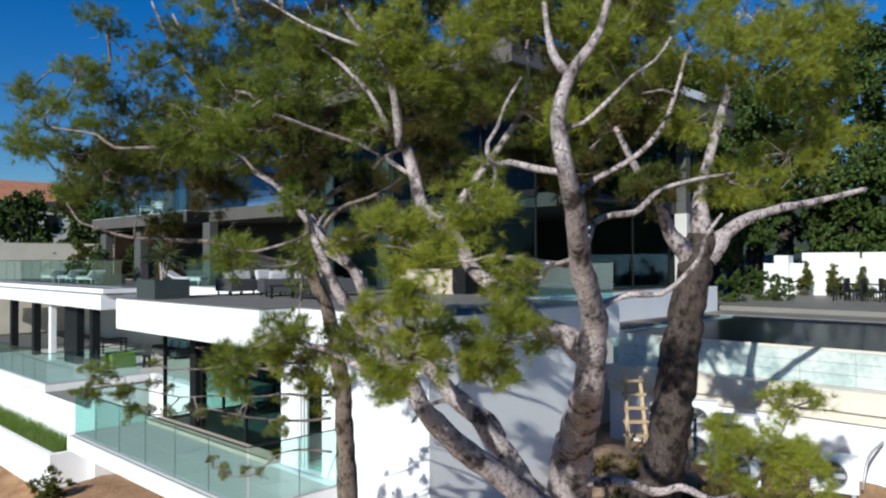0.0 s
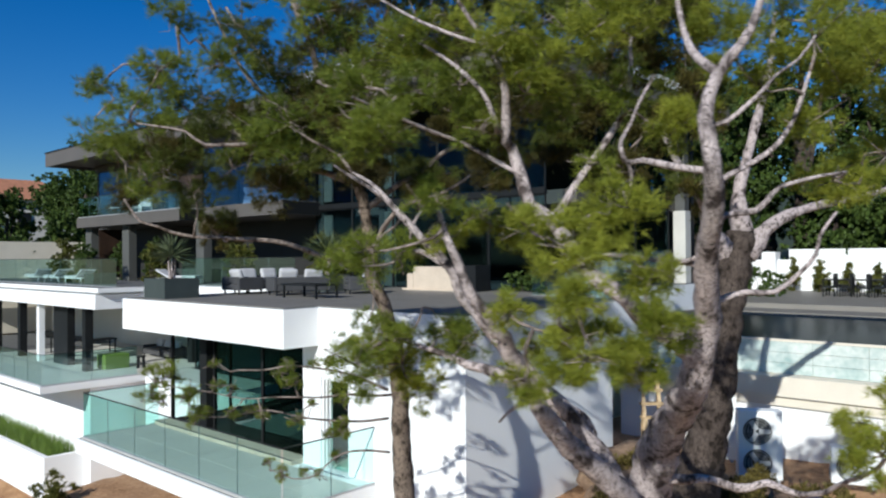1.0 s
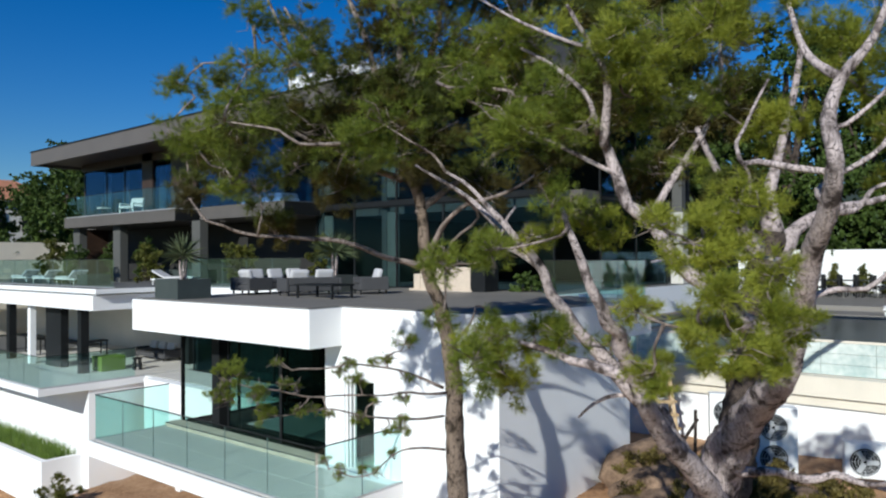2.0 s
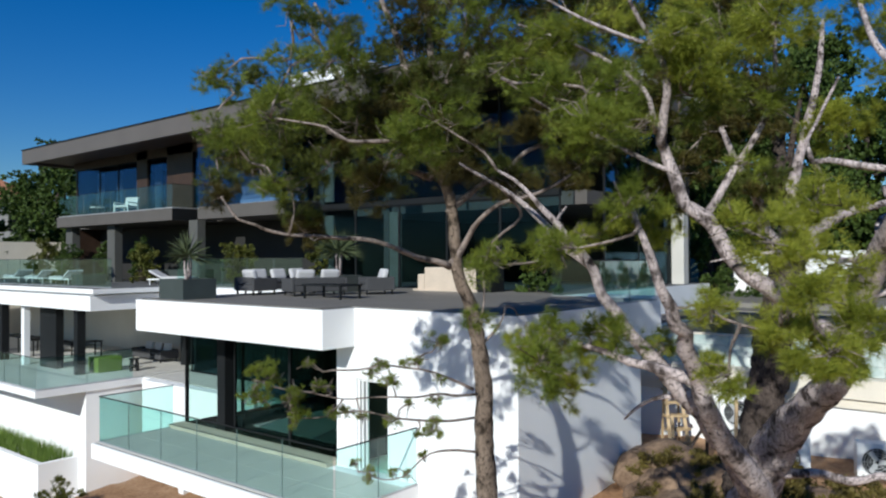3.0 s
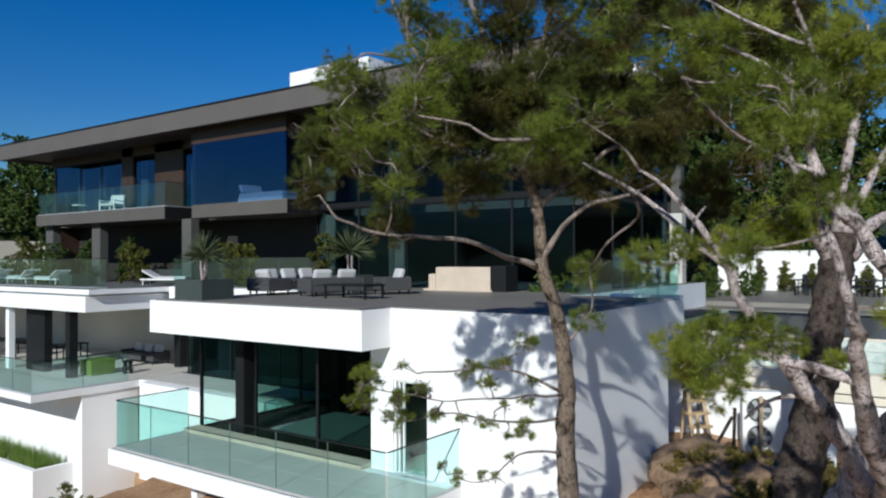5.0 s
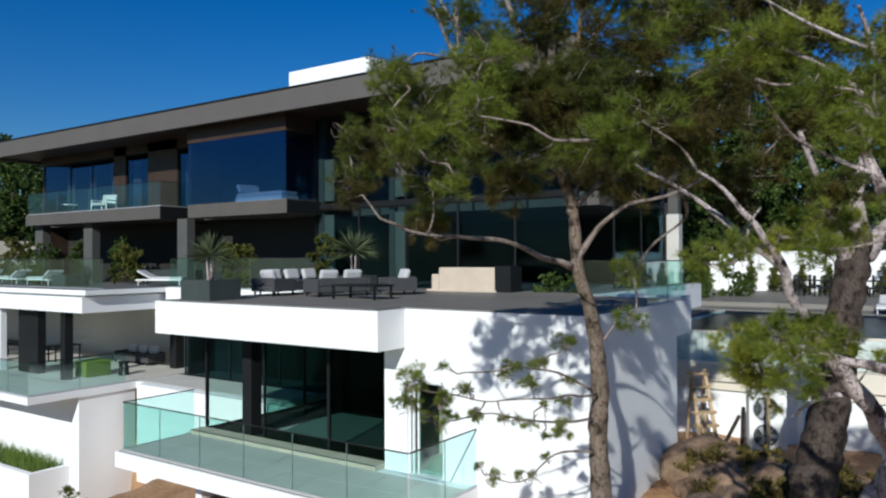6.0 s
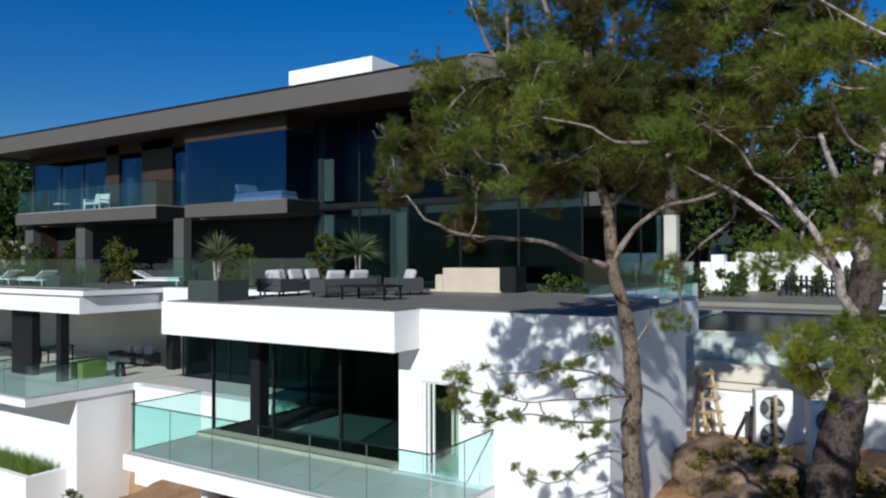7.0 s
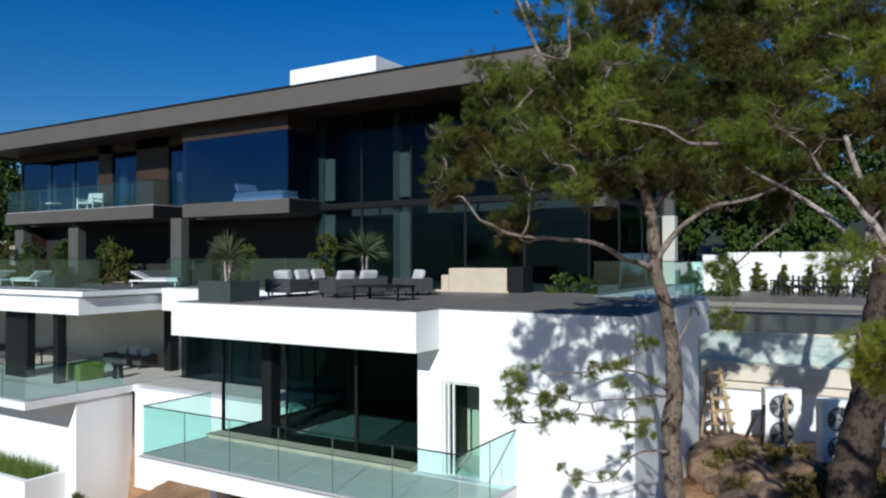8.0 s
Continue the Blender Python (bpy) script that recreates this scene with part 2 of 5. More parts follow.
def bark(name, crack, plate, pale, scale):
    """Flaking pine bark: plates of uneven tone with dark cracks between them."""
    m = bpy.data.materials.new(name)
    m.use_nodes = True
    nt = m.node_tree
    b = nt.nodes["Principled BSDF"]
    b.inputs["Roughness"].default_value = 0.92
    b.inputs["Specular IOR Level"].default_value = 0.2
    geo = nt.nodes.new("ShaderNodeNewGeometry")
    sep = nt.nodes.new("ShaderNodeVectorMath")
    sep.operation = 'MULTIPLY'
    sep.inputs[1].default_value = (1.0, 1.0, 0.45)
    nt.links.new(geo.outputs["Position"], sep.inputs[0])
    wob = nt.nodes.new("ShaderNodeTexNoise")
    wob.inputs["Scale"].default_value = 6.0
    nt.links.new(geo.outputs["Position"], wob.inputs["Vector"])
    mixv = nt.nodes.new("ShaderNodeMix")
    mixv.data_type = 'VECTOR'
    mixv.inputs[0].default_value = 0.12
    nt.links.new(sep.outputs[0], mixv.inputs[4])
    nt.links.new(wob.outputs["Color"], mixv.inputs[5])
    edge = nt.nodes.new("ShaderNodeTexVoronoi")
    edge.feature = 'DISTANCE_TO_EDGE'
    edge.inputs["Scale"].default_value = scale
    nt.links.new(mixv.outputs[1], edge.inputs["Vector"])
    cell = nt.nodes.new("ShaderNodeTexVoronoi")
    cell.inputs["Scale"].default_value = scale
    nt.links.new(mixv.outputs[1], cell.inputs["Vector"])
    big = nt.nodes.new("ShaderNodeTexNoise")
    big.inputs["Scale"].default_value = 5.5
    big.inputs["Detail"].default_value = 5
    nt.links.new(geo.outputs["Position"], big.inputs["Vector"])
    add = nt.nodes.new("ShaderNodeMath")
    add.operation = 'MULTIPLY_ADD'
    add.inputs[1].default_value = 0.35
    nt.links.new(cell.outputs["Distance"], add.inputs[0])
    nt.links.new(big.outputs["Fac"], add.inputs[2])
    ramp = nt.nodes.new("ShaderNodeValToRGB")
    ramp.color_ramp.elements[0].position = 0.50
    ramp.color_ramp.elements[1].position = 0.70
    ramp.color_ramp.elements[0].color = (*plate, 1)
    ramp.color_ramp.elements[1].color = (*pale, 1)
    nt.links.new(add.outputs[0], ramp.inputs["Fac"])
    cr = nt.nodes.new("ShaderNodeMapRange")
    cr.inputs["From Max"].default_value = 0.055
    cr.inputs["To Min"].default_value = 0.25
    nt.links.new(edge.outputs["Distance"], cr.inputs["Value"])
    mx = nt.nodes.new("ShaderNodeMix")
    mx.data_type = 'RGBA'
    mx.inputs[6].default_value = (*crack, 1)
    nt.links.new(cr.outputs["Result"], mx.inputs[0])
    nt.links.new(ramp.outputs["Color"], mx.inputs[7])
    nt.links.new(mx.outputs[2], b.inputs["Base Color"])
    bp = nt.nodes.new("ShaderNodeBump")
    bp.inputs["Strength"].default_value = 0.9
    bp.inputs["Distance"].default_value = 0.02
    nt.links.new(cr.outputs["Result"], bp.inputs["Height"])
    nt.links.new(bp.outputs["Normal"], b.inputs["Normal"])
    return m


BARK = bark("pine_bark_pale", (0.028, 0.021, 0.019), (0.065, 0.050, 0.046), (0.50, 0.42, 0.41), 26)
BARK_GREY = bark("pine_bark_brown", (0.020, 0.015, 0.011), (0.034, 0.025, 0.018), (0.21, 0.16, 0.125), 24)
BARK_LIMB = bark("pine_bark_limb", (0.03, 0.023, 0.019), (0.07, 0.054, 0.046), (0.32, 0.26, 0.23), 30)
BARK_DARK = bark("pine_bark_dark", (0.012, 0.009, 0.007), (0.018, 0.013, 0.010), (0.085, 0.065, 0.055), 20)
# Same needles in lit and shaded tones; the light is put into the colours.
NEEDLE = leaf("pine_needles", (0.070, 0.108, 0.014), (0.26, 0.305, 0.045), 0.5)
NEEDLE_DARK = leaf("pine_needles_shaded", (0.038, 0.055, 0.010), (0.135, 0.155, 0.028), 0.4)
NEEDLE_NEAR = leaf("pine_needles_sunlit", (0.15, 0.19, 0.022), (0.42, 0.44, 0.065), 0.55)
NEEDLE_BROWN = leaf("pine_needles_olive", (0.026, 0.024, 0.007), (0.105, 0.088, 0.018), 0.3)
YUCCA = leaf("yucca_leaves", (0.035, 0.055, 0.025), (0.15, 0.18, 0.09), 0.2)
LEAF = leaf("broad_leaves", (0.022, 0.045, 0.010), (0.09, 0.135, 0.028), 0.3)
HEDGE = leaf("hedge_leaves", (0.035, 0.05, 0.010), (0.15, 0.15, 0.03), 0.3)
DRYLEAF = leaf("dry_scrub", (0.055, 0.042, 0.012), (0.20, 0.16, 0.045), 0.3)
GRASS = leaf("planter_grass", (0.06, 0.11, 0.015), (0.18, 0.26, 0.05), 0.35)

# ---- the ground ----
def ground_height(x, y):
    """A hillside that falls towards -x, with the building's platform cut into it."""
    z = -3.6
    if x < 12:
        z -= (12 - x) * 0.17
    if x < 2:
        z -= (2 - x) * 0.22
    if y > 12 and x < 12.4:
        z -= 1.15 * min(1.0, (y - 12) / 9)
    if y > 24 and x < 12.4:
        z -= min(0.5 * (y - 24), 3.6)
    if x > 42:
        z += (x - 42) * 0.16 if x < 160 else 18.9 + 0.02 * (x - 160)
    if y > 60 and x > 0:
        z += min((y - 60) * 0.07, 14)
    return z + 0.22 * noise.noise(Vector((x * 0.35, y * 0.35, 0))) + 0.10 * noise.noise(Vector((x * 1.9, y * 1.9, 3)))


def axis(fine0, fine1, step, far):
    v = list(np.arange(fine0, fine1, step))
    d = step
    lo, hi = v[0], v[-1]
    while hi < far:
        d *= 1.35
        lo -= d
        hi += d
        v = [lo] + v + [hi]
    return v


def build_ground():
    bm = bmesh.new()
    xs, ys = axis(3, 20, 0.4, 1500), axis(-2, 34, 0.4, 1500)
    grid = [[bm.verts.new((x, y, ground_height(x, y))) for x in xs] for y in ys]
    for j in range(len(ys) - 1):
        for i in range(len(xs) - 1):
            bm.faces.new((grid[j][i], grid[j][i + 1], grid[j + 1][i + 1], grid[j + 1][i]))
    g = part("ground", bm, SOIL)
    smooth(g)
    tagged(g, "bare orange-brown earth slope below the white house", "ground", kind="structure")


build_ground()
DECK = 0.375


def wall(name, bm, material, label, category="wall"):
    return tagged(part(name, bm, material), label, category, kind="structure")


# ---- lower storey, under the roof terrace ----
wall("wall_west", boxes((8.93, 9.25, 9.72, 12.96, -6.5, -0.46), (8.93, 9.25, 12.96, 13.88, -1.15, -0.46),
                        (8.93, 9.25, 12.96, 13.88, -6.5, -3.13), (8.93, 9.25, 13.88, 14.5, -6.5, -0.46)), STUCCO,
     "white rendered outer wall with a narrow doorway")
wall("wall_south", boxes((9.25, 14.0, 9.72, 10.05, -6.5, -0.46)), STUCCO, "white rendered wall lying in shade")
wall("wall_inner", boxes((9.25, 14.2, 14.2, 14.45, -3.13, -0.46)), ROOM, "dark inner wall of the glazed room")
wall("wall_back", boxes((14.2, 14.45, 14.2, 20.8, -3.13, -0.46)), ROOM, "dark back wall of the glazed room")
wall("floor_lower", boxes((8.95, 14.2, 14.5, 20.8, -3.3, -3.1)), FLOORIN, "dark polished floor of the glazed room", "floor")
wall("terrace_slab_roof", boxes((8.0, 8.93, 13.93, 21.4, -0.46, DECK), (8.93, 15.5, 9.72, 21.4, -0.46, DECK),
                                (15.5, 28.0, 12.8, 29.6, -0.46, DECK)), STUCCO,
     "broad white rendered edge of the roof terrace", "slab")
wall("trim_deck_edge", boxes((15.2, 15.48, 9.74, 11.6, DECK + 0.028, DECK + 0.10)), STUCCO, "low white coping at the deck's pool end", "trim")
wall("terrace_link", boxes((13.9, 15.5, 21.4, 29.3, -0.46, DECK)), STUCCO, "shaded white slab linking the two decks", "slab")

# door in the west wall
d = empty("door_1", (9.0, 13.4, -3.13), "narrow dark glazed door with pale frame in white wall", "door", kind="structure")
part("door_frame", boxes((8.98, 9.08, 12.96, 13.0, -3.13, -1.15), (8.98, 9.08, 13.83, 13.88, -3.13, -1.15),
                         (8.98, 9.08, 13.0, 13.83, -1.2, -1.15)), WHITEPAINT, d, "white metal frame")
part("door_leaf", boxes((9.0, 9.05, 13.62, 13.66, -3.13, -1.2), (9.0, 9.05, 13.74, 13.78, -3.13, -1.2)), WHITEPAINT, d, "white sliding stile")
part("pane", boxm(9.02, 9.04, 13.0, 13.62, -3.1, -1.2), PANE_CLEAR, d, "dark glass")
wall("room_behind_door", boxes((10.6, 10.7, 11.5, 14.2, -3.13, -0.46), (9.25, 10.7, 11.4, 11.5, -3.13, -0.46), (9.25, 10.6, 11.5, 14.2, -3.2, -3.12)),
     PLASTER, "beige inner walls behind the narrow door")

# glazed front of the lower room, each pane with its own slim frame
def pane_x(i, x, y0, y1, z0, z1, material, parent):
    w = part("window_frame", boxes((x - 0.03, x + 0.03, y0, y0 + 0.04, z0, z1), (x - 0.03, x + 0.03, y1 - 0.04, y1, z0, z1),
                                   (x - 0.03, x + 0.03, y0 + 0.04, y1 - 0.04, z0, z0 + 0.05),
                                   (x - 0.03, x + 0.03, y0 + 0.04, y1 - 0.04, z1 - 0.05, z1)), DARK, parent)
    p = part("pane", boxm(x - 0.008, x + 0.008, y0 + 0.04, y1 - 0.04, z0 + 0.05, z1 - 0.05), material, w)
    return w


def pane_y(i, y, x0, x1, z0, z1, material, parent):
    w = part("window_frame", boxes((x0, x0 + 0.04, y - 0.03, y + 0.03, z0, z1), (x1 - 0.04, x1, y - 0.03, y + 0.03, z0, z1),
                                   (x0 + 0.04, x1 - 0.04, y - 0.03, y + 0.03, z0, z0 + 0.05),
                                   (x0 + 0.04, x1 - 0.04, y - 0.03, y + 0.03, z1 - 0.05, z1)), DARK, parent)
    p = part("pane", boxm(x0 + 0.04, x1 - 0.04, y - 0.008, y + 0.008, z0 + 0.05, z1 - 0.05), material, w)
    return w


win = empty("window_1", (9.1, 17.5, -3.1), "wall of dark sliding glass under the terrace", "window", kind="structure")
ys = [14.5, 16.3, 18.5, 20.75]
for i in range(2):
    pane_x(i, 9.1, ys[i], ys[i + 1], -3.1, -0.46, PANE_MID if i else PANE, win)
part("corner_post", boxm(9.07, 9.13, 20.70, 20.75, -3.1, -0.46), DARK, win, "slim black corner post of the open sliding door")
for i, (a, b) in enumerate(((9.16, 11.0), (11.0, 12.8), (12.8, 14.2))):
    pane_y(i, 20.78, a, b, -3.1, -0.46, PANE_CLEAR, win)
wall("window_sill", boxes((8.6, 9.06, 14.5, 20.8, -3.13, -3.02)), STONE, "low stone sill under the sliding glass", "sill")
win = empty("window_5", (14.3, 24, -3.0), "dark glazing under the linking deck", "window", kind="structure")
for i in range(3):
    pane_x(i, 14.3, 20.85 + i * 2.6, 23.45 + i * 2.6, -3.0, -0.46, PANE_DARK, win)
wall("wall_behind_glass", boxes((15.6, 15.8, 20.85, 28.65, -3.0, -0.46), (14.4, 15.6, 28.5, 28.65, -3.0, -0.46)), ROOM, "dark room wall behind the linking glazing")
# Added pale sheet that stands for sunlight falling on the room's floor.
rug = tagged(part("rug", boxm(10.1, 12.6, 14.9, 19.1, -3.098, -3.08, bevel=0.006), CUSHION), "pale grey sheet on the dark polished floor, standing for sunlight", "rug")
for x, y in ((9.4, 19.3), (12.9, 19.3)):
    tagged(part("column", boxm(x - 0.17, x + 0.17, y - 0.17, y + 0.17, -3.1, -0.46, bevel=0.01), DARK), "square black steel column behind dark glass", "column", "columns of the lower room")


# ---- front terrace with its glass balustrade ----
wall("terrace_front", boxes((6.5, 8.93, 12.1, 20.8, -3.5, -3.13)), STUCCO, "white rendered slab of the front terrace", "slab")


def tiles(name, parent, x0, x1, y0, y1, z, size, material, limit=300):
    """Square paving slabs with open joints, each one an object on a shared mesh."""
    nx, ny = max(1, round((x1 - x0) / size)), max(1, round((y1 - y0) / size))
    sx, sy = (x1 - x0) / nx, (y1 - y0) / ny
    me = None
    for i in range(nx):
        for j in range(ny):
            if me is None:
                bm = boxm(-sx / 2 + 0.006, sx / 2 - 0.006, -sy / 2 + 0.006, sy / 2 - 0.006, 0, 0.018)
                ob = part(name, bm, material, parent)
                me = ob.data
            else:
                ob = new(name, me)
                ob.parent = parent
            ob.location = (x0 + (i + 0.5) * sx, y0 + (j + 0.5) * sy, z + 0.0015 * random.random())


f = tagged(part("floor_terrace", boxm(6.56, 8.58, 12.16, 20.74, -3.13, -3.122), JOINT), "pale grey stone paving of the front terrace", "floor", kind="structure")
tiles("tile", f, 6.58, 8.56, 12.2, 20.7, -3.12, 0.9, TILE_LIGHT)


def balustrade(name, label, runs, z0, h, panel=1.4, group=""):
    """Frameless glass panels in a floor channel with a thin dark cap."""
    x, y = runs[0][0]
    b = empty(name, (x, y, z0), label, "railing", group)
    for (ax, ay), (bx, by) in runs:
        L = math.hypot(bx - ax, by - ay)
        n = max(1, round(L / panel))
        ux, uy = (bx - ax) / L, (by - ay) / L
        m = Matrix(((ux, -uy, 0, ax), (uy, ux, 0, ay), (0, 0, 1, z0), (0, 0, 0, 1)))
        for i in range(n):
            bm = boxm(L * i / n + 0.012, L * (i + 1) / n - 0.012, -0.008, 0.008, 0.03, h - 0.015)
            bm.transform(m)
            g = part("glass_panel", bm, RAILGLASS, b)
            g.visible_shadow = False
            if i:
                bm = boxm(L * i / n - 0.007, L * i / n + 0.007, -0.007, 0.007, 0.03, h - 0.016)
                bm.transform(m)
                part("joint_seal", bm, SEAL, b)
        bm = boxm(0, L, -0.014, 0.014, h - 0.015, h + 0.006)
        bm.transform(m)
        part("handrail", bm, DARK, b, "thin black cap rail")
        bm = boxm(0, L, -0.03, 0.03, 0.0, 0.035)
        bm.transform(m)
        part("channel", bm, STEEL, b, "steel floor channel")
    return b


balustrade("glass_balustrade", "greenish frameless glass railing round the front terrace", [((8.7, 20.72), (6.66, 20.72)), ((6.66, 20.70), (6.66, 12.16)), ((6.68, 12.14), (8.9, 12.14))], -3.12, 1.15)

# ---- sunken court and left-hand terrace ----
wall("court_wall", boxes((12.07, 12.4, 20.8, 28.4, -6.5, -3.02), (9.3, 12.07, 21.2, 21.45, -6.5, -3.5)), STUCCO, "white retaining wall of the sunken court")
wall("terrace_left", boxes((8.5, 17.0, 28.93, 50.0, -3.26, -3.02), (12.4, 17.0, 21.45, 28.93, -3.26, -3.02)), STUCCO, "white terrace slab of the lower storey", "slab")
wall("block_wall", boxes((10.26, 12.4, 29.0, 50.0, -8.5, -3.26)), STUCCO, "tall white rendered retaining block")
f = tagged(part("floor_left", boxes((8.62, 16.9, 29.05, 49.9, -3.02, -3.012), (12.5, 16.9, 21.5, 29.05, -3.02, -3.012)), JOINT), "pale paving of the covered terrace", "floor", kind="structure")
tiles("tile", f, 8.66, 16.8, 29.1, 40.7, -3.01, 0.9, TILE_LIGHT)
tiles("tile", f, 12.5, 14.2, 21.5, 29.0, -3.01, 0.9, TILE_LIGHT)
balustrade("glass_balustrade", "pale green glass railing of the covered terrace", [((12.05, 29.05), (8.6, 29.05)), ((8.6, 29.05), (8.6, 48.0))], -3.0, 1.1, group="")
wall("wall_cover", boxes((16.6, 16.9, 21.4, 50.0, -3.02, -0.44)), PLASTER, "beige plaster wall at the back of the covered terrace")
wall("deck_slab_left", boxes((10.66, 17.0, 29.52, 50.0, -0.44, 0.12), (10.66, 17.0, 29.3, 50.0, 0.2, DECK), (10.9, 17.0, 29.75, 50.0, 0.12, 0.2)), STUCCO,
     "white rendered deck edge with a shadow gap", "slab")
for x, y, w, dd in ((11.15, 31.4, 0.16, 0.16), (11.4, 34.4, 0.16, 0.75), (11.15, 38.6, 0.16, 0.16), (11.15, 42.0, 0.16, 0.16)):
    tagged(part("column", boxm(x - w, x + w, y - dd, y + dd, -3.01, -0.44, bevel=0.01), DARK), "black steel column carrying the deck", "column", "columns of the covered terrace")
tagged(part("column", boxm(10.95, 11.2, 36.0, 36.28, -3.01, -0.44, bevel=0.01), STUCCO), "white rendered column beside dark glass", "column")
tagged(part("column", boxm(15.0, 15.4, 30.2, 30.6, -3.01, -0.44, bevel=0.01), DARK), "broad black column near the plaster wall", "column")

# long planter on the slope, with grasses
pl = empty("planter_box", (9.5, 36, -7.2), "long white rendered planter filled with green grasses", "planter")
part("trough", boxes((8.87, 9.07, 29.57, 50, -7.2, -5.68), (9.07, 10.255, 29.57, 29.77, -7.2, -5.68), (9.07, 10.255, 29.77, 50, -7.2, -5.9)), STUCCO, pl)


def blades(points, h, w, lean, rng, n_seg=2):
    """Tapered, bending blades: vertex and face lists."""
    V, F = [], []
    for (x, y, z) in points:
        a = rng.uniform(0, 2 * math.pi)
        hh = h * rng.uniform(0.6, 1.25)
        l = lean * rng.uniform(0.3, 1.2) * hh
        px, py = -math.sin(a) * w, math.cos(a) * w
        b = len(V)
        V += [(x - px, y - py, z), (x + px, y + py, z),
              (x + math.cos(a) * l * 0.35 - px * 0.7, y + math.sin(a) * l * 0.35 - py * 0.7, z + hh * 0.6),
              (x + math.cos(a) * l * 0.35 + px * 0.7, y + math.sin(a) * l * 0.35 + py * 0.7, z + hh * 0.6),
              (x + math.cos(a) * l, y + math.sin(a) * l, z + hh)]
        F += [(b, b + 1, b + 3, b + 2), (b + 2, b + 3, b + 4)]
    return V, F


def mesh_part(name, V, F, material, parent, label=""):
    me = bpy.data.meshes.new(name)
    me.from_pydata(V, [], F)
    me.materials.append(material)
    ob = new(name, me)
    if parent is not None:
        ob.parent = parent
        ob.matrix_parent_inverse = Matrix.Translation(parent.location).inverted() if parent.type == 'EMPTY' else Matrix()
    if label:
        ob["label"] = label
    return ob


rng = random.Random(4)
pts = [(rng.uniform(9.1, 10.2), rng.uniform(29.9, 48), -5.9) for _ in range(5200)]
V, F = blades(pts, 0.5, 0.012, 0.5, rng)
tagged(mesh_part("grass", V, F, GRASS, pl, "upright green grasses"), kind="stuff")

# ---- roof terrace floor ----
f = tagged(part("floor_deck", boxes((8.06, 28, 13.99, 21.34, DECK, DECK + 0.006), (8.99, 15.44, 9.78, 13.99, DECK, DECK + 0.006), (15.44, 28, 12.86, 13.99, DECK, DECK + 0.006), (13.96, 28, 21.34, 29.2, DECK, DECK + 0.006),
                                    (10.72, 17, 29.36, 49.9, DECK, DECK + 0.006)), JOINT), "grey stone paving of the roof terrace", "floor", kind="structure")
tiles("tile", f, 9.0, 15.4, 9.82, 21.3, DECK + 0.007, 0.9, TILE)
tiles("tile", f, 15.46, 17.2, 12.9, 21.3, DECK + 0.007, 0.9, TILE)
tiles("tile", f, 8.1, 9.0, 14.1, 21.3, DECK + 0.007, 0.9, TILE)
tiles("tile", f, 14.0, 16.9, 21.4, 29.2, DECK + 0.007, 1.2, TILE)
balustrade("glass_balustrade", "glass railing with black cap along the deck", [((11.5, 46.0), (11.5, 29.6)), ((14.0, 29.2), (14.0, 21.6))], DECK, 1.12)
balustrade("glass_balustrade", "green-tinted glass railing at the deck's shaded edge", [((12.4, 9.82), (15.4, 9.82)), ((15.4, 9.84), (15.4, 12.8))], DECK, 1.0)

# ---- upper house ----
ROOF = 7.5
roof = empty("roof", (20, 29, ROOF), "broad flat roof with deep brown overhang", "roof", kind="structure")
part("fascia", boxes((14.8, 15.0, 12.5, 46, 6.75, ROOF), (15.0, 29.0, 12.5, 12.7, 6.75, ROOF), (15.0, 29.0, 45.8, 46, 6.75, ROOF)), FASCIA, roof, "weathered bronze edge panels")
part("flashing", boxes((19.3, 26.3, 12.40, 12.497, 7.36, 7.49), (19.3, 26.3, 12.40, 12.455, 7.49, 7.66)), STUCCO, roof, "sunlit white metal flashing")
part("roof_plate", boxes((15.0, 29.0, 12.7, 45.8, 7.0, ROOF - 0.05)), FASCIA, roof)
part("edge_trim", boxes((14.76, 14.84, 12.46, 46.04, ROOF, ROOF + 0.06), (14.84, 29.0, 12.46, 12.54, ROOF, ROOF + 0.06)), DARK, roof, "thin black metal edge")
soff = part("soffit", boxm(15.0, 29.0, 12.7, 45.8, 6.9, 6.98), SOFFIT, roof, "brown timber boards")
tagged(part("rooftop_box", boxm(16.2, 19.0, 20.95, 24.95, ROOF - 0.05, 8.57, bevel=0.02), STUCCO), "white rendered rooftop housing", "rooftop box")

for nm, x0, y0, y1, lab in (("balcony_right", 15.5, 24.36, 30.1, "grey concrete balcony under the roof"), ("balcony_left", 15.05, 31.35, 42.3, "long grey concrete balcony under the roof")):
    b = empty(nm, (x0, y0, 3.16), lab, "balcony", kind="structure")
    part("slab", boxes((x0, 17.3, y0, y1, 3.16, 3.68)), CONCRETE, b)
    # Added dark sheet that keeps the otherwise sunlit end face dark.
    part("dark_end_sheet", boxes((x0 + 0.02, 17.25, y0 - 0.012, y0 - 0.003, 3.17, 3.67)), DARK, b, "added thin dark sheet over the balcony end")
    part("floor_finish", boxes((x0 + 0.05, 17.3, y0 + 0.05, y1 - 0.05, 3.68, 3.69)), TILE, b)
balustrade("glass_balustrade", "clear glass balcony railing", [((15.12, 42.2), (15.12, 31.4)), ((15.12, 31.4), (17.0, 31.4))], 3.69, 1.05)

